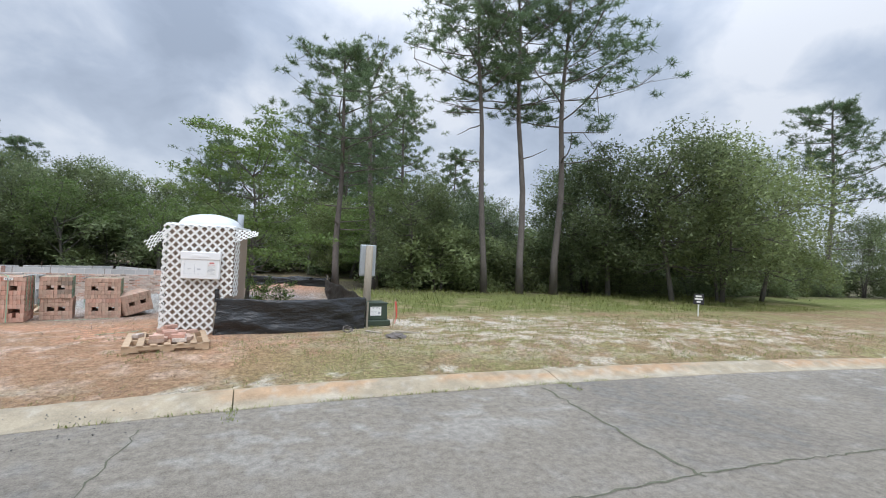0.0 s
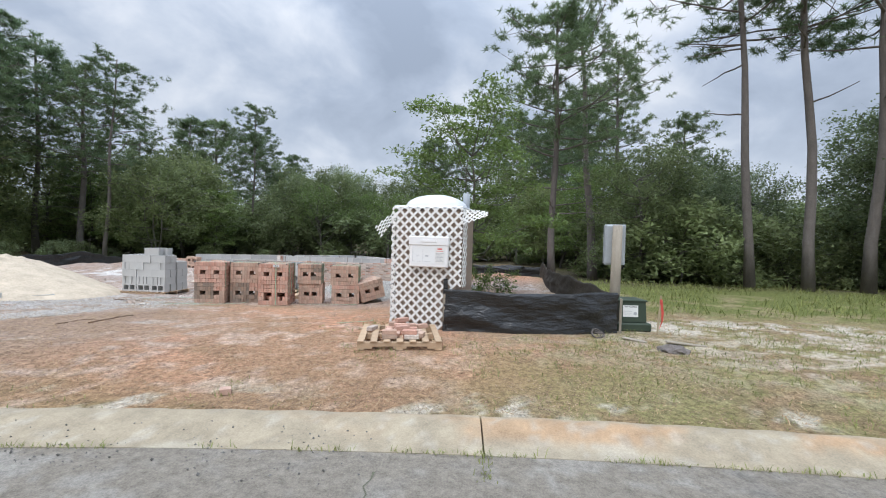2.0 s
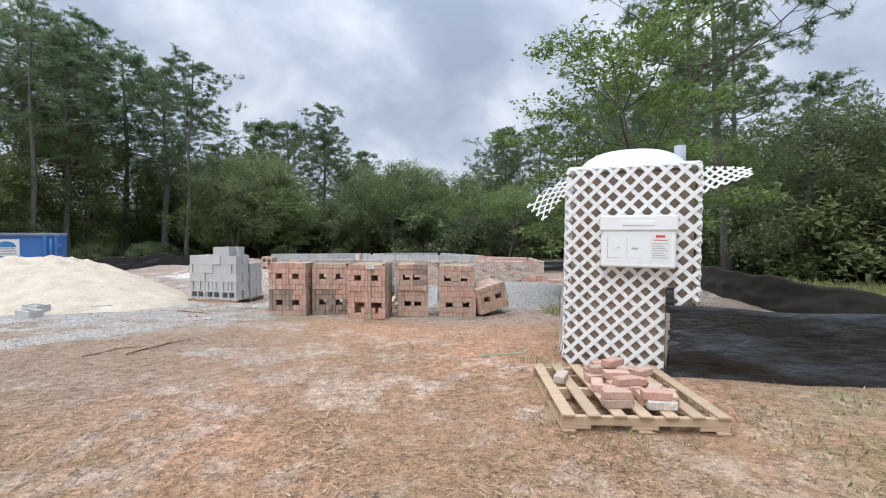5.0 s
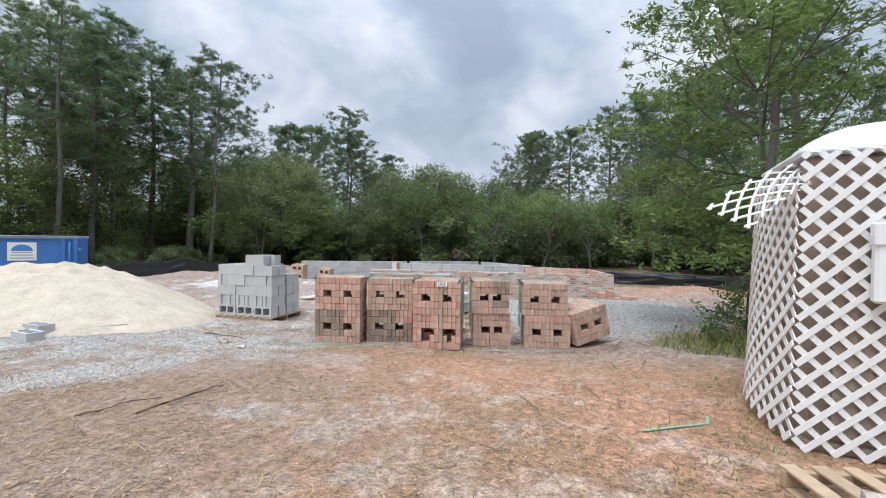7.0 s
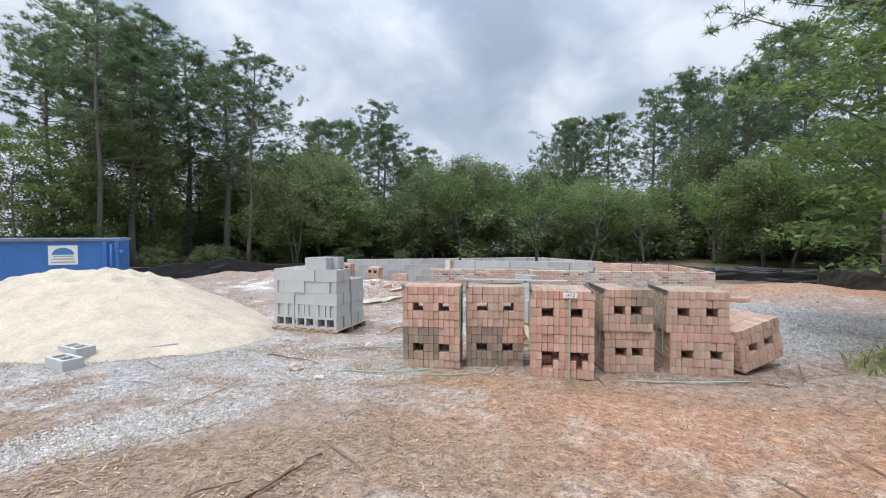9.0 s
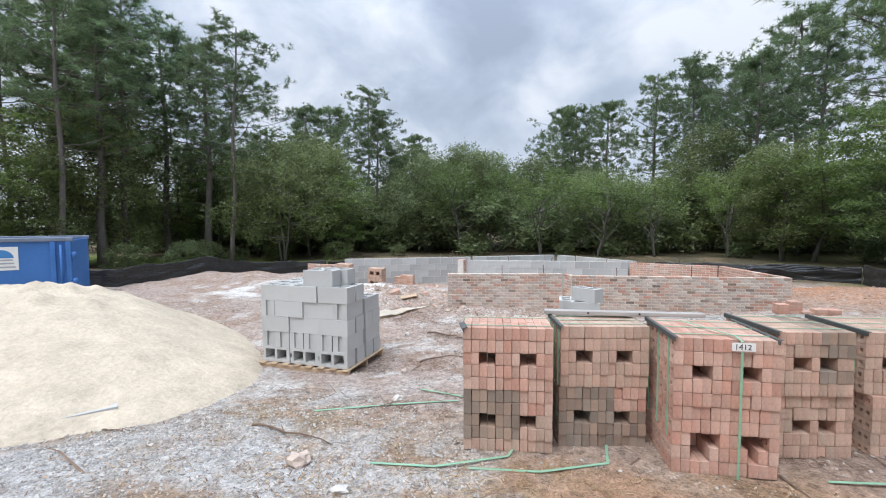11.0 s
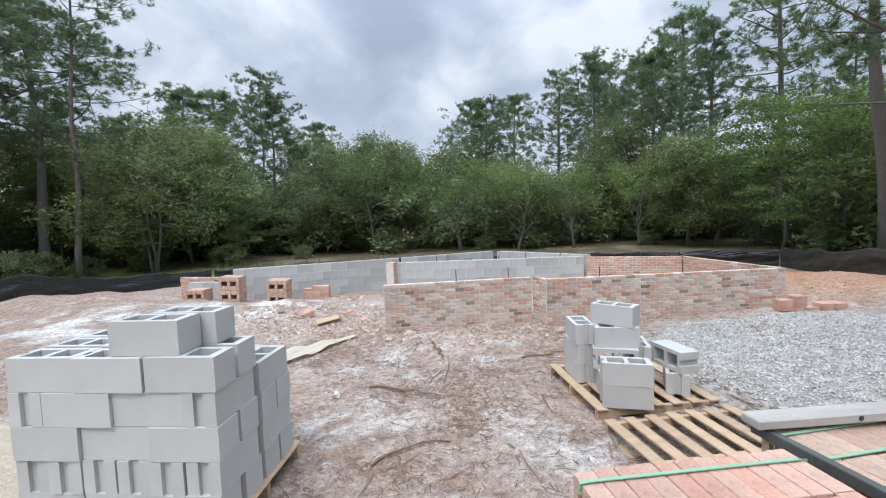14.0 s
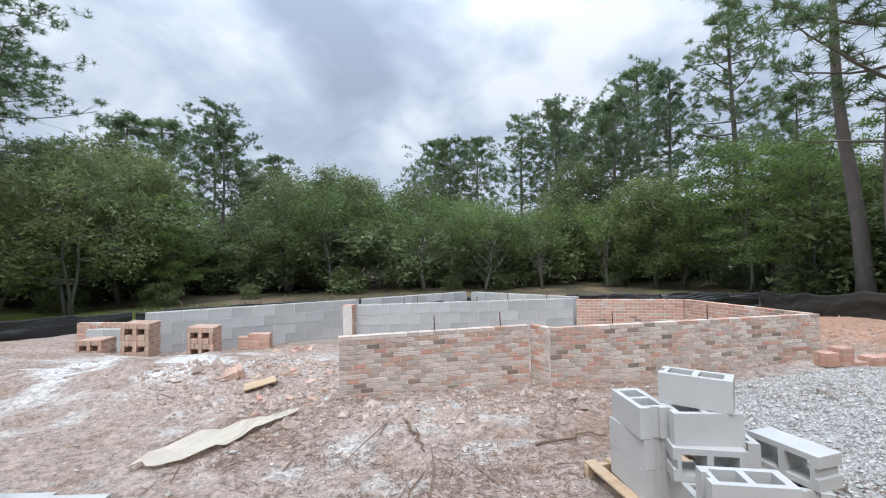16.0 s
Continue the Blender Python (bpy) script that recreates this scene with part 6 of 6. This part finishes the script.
litter("grass", 40000, in_rect(-6, 3.5, 6, 5.4, lambda x, y, q: (np.abs(y - gutter_y(x)) < 0.03) & (fbm(x, y, 0.5, 67) > 0.44)), 0.045, 0.006, M_GRASS, "thin grass in the gutter joint", "grass", seed=17, upright=True)
litter("grass", 260, lambda rng, n: np.stack([np.where(rng.random(n) < 0.5, -0.31, 4.26) + rng.normal(0, 0.03, n), rng.uniform(4.9, 5.8, n)], 1), 0.05, 0.007, M_GRASS, "grass tufts in the kerb joints", "grass", seed=18, upright=True)
litter("sticks", 90, in_rect(-11, 9, -2, 17.0), 0.5, 0.018, M_STICK, "dead branches on the bare soil", "twigs", 0.06, 4)
litter("grass", 34000, in_rect(-3, 5.6, 16, 10.8, lambda x, y, q: (lawn(x, y) > 0.03) & (fbm(x, y, 0.9, 39) * 0.6 + fbm(x, y, 0.3, 43) * 0.4 > 0.52 - 0.012 * np.clip(x, -3, 4))), 0.055, 0.007, M_GRASS, "sparse short grass in the lawn", "grass", seed=5, upright=True)
litter("grass", 2500, in_rect(-9, 5.4, 14, 6.9, lambda x, y, q: (lawn(x, y) > 0.0) & (lawn(x, y) < 0.5) & (fbm(x, y, 0.5, 45) > 0.52)), 0.05, 0.007, M_GRASS, "grass tufts along the kerb", "grass", seed=6, upright=True)
litter("grass", 11000, in_rect(3.4, 11.4, 24, 19.5, lambda x, y, q: fbm(x, y, 1.4, 47) > 0.40), 0.18, 0.014, M_GRASS, "tall rough grass before the wood", "grass", seed=7, upright=True)
litter("grass", 1500, in_blob(-0.8, 12.4, 1.3, 0.75, 10, 0.8), 0.2, 0.012, M_GRASS, "tall green weeds round the young tree", "weeds", seed=31, upright=True)
litter("grass", 2500, in_rect(-20, 25.5, -8, 31), 0.22, 0.03, M_GRASS, "rough green grass beyond the fence", "grass", seed=8, upright=True)


def make_clutter():
    # green straps left on the soil
    for pts in ([(-7.33, 10.6), (-6.9, 10.72), (-6.43, 11.0), (-6.41, 11.12)], [(-6.68, 10.78), (-6.2, 10.88), (-5.75, 11.1), (-5.74, 11.4)], [(-8.21, 11.24), (-7.6, 11.6), (-7.04, 11.88)], [(-7.5, 12.1), (-7.2, 12.02), (-6.95, 12.0)], [(-4.4, 11.3), (-3.9, 11.42), (-3.2, 11.66)], [(-2.80, 9.05), (-2.55, 9.20), (-2.29, 9.34), (-2.25, 9.5)]):
        ob = strap_loop("green_strap", [(x, y, gz(x, y) + 0.012) for x, y in pts], 0.022, None)
        tagged(ob, "cut green plastic strap lying on the soil", "strap", "loose straps")
    # fallen branches and single stones
    r = random.Random(41)
    for (xa, ya), (xb, yb), rad in (((-6.52, 8.2), (-6.40, 8.92), 0.012), ((-6.9, 8.0), (-6.66, 8.5), 0.008), ((-8.56, 10.86), (-7.75, 10.78), 0.011), ((-7.0, 11.95), (-6.6, 12.3), 0.014), ((-7.9, 13.1), (-7.35, 13.45), 0.012), ((-8.2, 14.4), (-7.5, 14.2), 0.013), ((-6.6, 15.3), (-5.9, 15.55), 0.012), ((-7.7, 15.7), (-7.5, 15.2), 0.014)):
        pts = []
        for k in range(9):
            f = k / 8
            x, y = xa + (xb - xa) * f + r.uniform(-0.03, 0.03), ya + (yb - ya) * f + r.uniform(-0.03, 0.03)
            pts.append((x, y, gz(x, y) + rad * 0.8 + 0.02 * math.sin(f * 3.1)))
        bm = bmesh.new()
        tube(bm, pts, [rad * (1 - 0.6 * k / 8) for k in range(9)], 6)
        k0 = Vector(pts[4])
        tube(bm, [k0, k0 + Vector((r.uniform(-0.1, 0.1), r.uniform(0.05, 0.14), 0.03))], [rad * 0.6, rad * 0.3], 5)
        tagged(new("dead_branch", mesh_of("dead_branch", bm, M_STICK)), "thin dead branch lying on the bare soil", "branch", "dead branches")
    for x, y, size, material in ((-7.61, 11.76, 0.055, M_STONE), (-7.8, 10.46, 0.09, M_CLOD), (-7.35, 10.25, 0.05, M_STONE), (-10.0, 12.0, 0.06, M_CLOD), (-7.9, 12.6, 0.05, M_CLOD), (-8.6, 13.3, 0.06, M_CLOD), (-8.75, 13.0, 0.07, M_CLOD), (-8.5, 14.2, 0.05, M_STONE)):
        bm = bmesh.new()
        bmesh.ops.create_icosphere(bm, subdivisions=2, radius=1)
        for v in bm.verts:
            v.co = Vector((v.co.x, v.co.y * 0.8, v.co.z * 0.6)) * size * (1 + 0.6 * noise.noise(v.co * 1.6 + Vector((x * 9, y * 7, 0))))
        ob = new("stone", mesh_of("stone", bm, material))
        ob.matrix_basis = pose(x, y, gz(x, y) + size * 0.25, 0, 0, r.uniform(0, 180))
        tagged(ob, "rough pale lump of stone or clod on the soil", "stone", "single stones")
    # small brick stacks by the foundation
    for x, y, yaw, na, courses, tilt in ((-13.6, 19.3, 5, 7, 1, 0), (-12.55, 19.2, 8, 7, 2, 3), (-11.66, 19.5, 6, 7, 2, 3)):
        z = gz(x, y)
        for k in range(courses):
            brick_cube(pose(x, y - (0.5 if courses == 2 else 0.2), z + 0.281 * k, 0, tilt, yaw), na, 2, UP_TAN, "small cube of bricks beside the block wall", "brick cubes by the wall", courses=3)
    r = random.Random(17)
    kinds = [mesh_of("brick", boxed(-0.0975, -0.045, 0, 0.0975, 0.045, 0.057, bevel=0.004), m) for m in (M_BRICK, M_BRICK_TAN)]
    for cx, cy, nx, ny, nz in ((-11.1, 19.9, 3, 2, 5), (-2.35, 17.12, 2, 2, 4), (-2.0, 17.08, 3, 2, 2)):
        for k in range(nz):
            for i in range(nx):
                for j in range(ny):
                    if k == nz - 1 and i == 0:
                        continue
                    ob = new("brick", kinds[0] if cx > -5 else r.choice(kinds))
                    ob.matrix_basis = pose(cx + i * 0.2, cy + j * 0.1, gz(cx + 0.2, cy) + 0.0575 * k, 0, 0, 10 + r.uniform(-4, 4))
                    tagged(ob, "red brick in a small loose stack", "brick", "small brick stacks")
    for k in range(34):
        x, y = r.gauss(-9.25, 0.42), r.gauss(17.2, 0.55)
        if k % 3 == 0:
            x, y = r.gauss(-10.0, 0.25), r.gauss(19.6, 0.2)
        if x > -8.7 and y > 16.4:
            x -= 0.7
        ob = new("brick_fragment", r.choice(kinds))
        ob.matrix_basis = pose(x, y, gz(x, y) - 0.022, r.uniform(-25, 25), r.uniform(-25, 25), r.uniform(0, 180)) @ Matrix.Diagonal((r.uniform(0.25, 0.8), r.uniform(0.6, 1), r.uniform(0.6, 1), 1))
        tagged(ob, "broken brick lying in the dirt", "brick", "broken bricks")
    # a tilted slab of strapped bricks and a board scrap
    brick_cube(pose(-10.1, 17.15, gz(-10, 17.2) - 0.22, 0, -16, 28), 5, 2, UP_TAN, "tipped remnant of a brick cube half buried", "brick cubes by the wall", courses=3)
    ob = new("plywood_scrap", mesh_of("plywood_scrap", boxed(-0.18, -0.1, 0, 0.18, 0.1, 0.018, bevel=0.003), M_PALLET))
    ob.matrix_basis = pose(-9.55, 16.9, gz(-9.55, 16.9) + 0.02, 6, -10, 25)
    tagged(ob, "broken piece of plywood on the dirt", "plywood")
    # pale sheet half buried
    bm = bmesh.new()
    grid = {}
    for i in range(16):
        for j in range(4):
            f, g = i / 15, j / 3
            w = (0.22 + 0.10 * math.sin(f * 5.1) ** 2) * (1 - 0.7 * f**3)
            x = -9.75 + 1.05 * f + 0.1 * (g - 0.5)
            y = 15.28 + 0.92 * f**1.3 + (g - 0.5) * 2 * w + 0.04 * math.sin(i * 2.1 + j)
            grid[i, j] = bm.verts.new((x, y, gz(x, y) + 0.05 + 0.018 * math.sin(i * 1.3 + j * 2)))
    for i in range(15):
        for j in range(3):
            bm.faces.new((grid[i, j], grid[i + 1, j], grid[i + 1, j + 1], grid[i, j + 1]))
    bmesh.ops.solidify(bm, geom=list(bm.faces), thickness=0.008)
    ob = new("plastic_sheet", mesh_of("plastic_sheet", bm, M_PALE_SHEET))
    tagged(ob, "crumpled pale sheet half buried in soil", "sheet")
    # slack fabric heaped on the rear fence
    bm = bmesh.new()
    for k in range(4):
        pts = [(-0.2 + 2.2 * f + 0.05 * k, 25.2 + 0.12 * k, gz(0.5, 25.4) + 0.46 + 0.03 * k + 0.05 * math.sin(f * 7 + k)) for f in np.linspace(0, 1, 12)]
        tube(bm, pts, [0.05 + 0.02 * math.sin(q * 1.7 + k) for q in range(12)], 7)
    ob = new("fabric_roll", mesh_of("fabric_roll", bm, M_FABRIC))
    tagged(ob, "slack black fabric rolled over the rear fence", "fabric")


make_clutter()
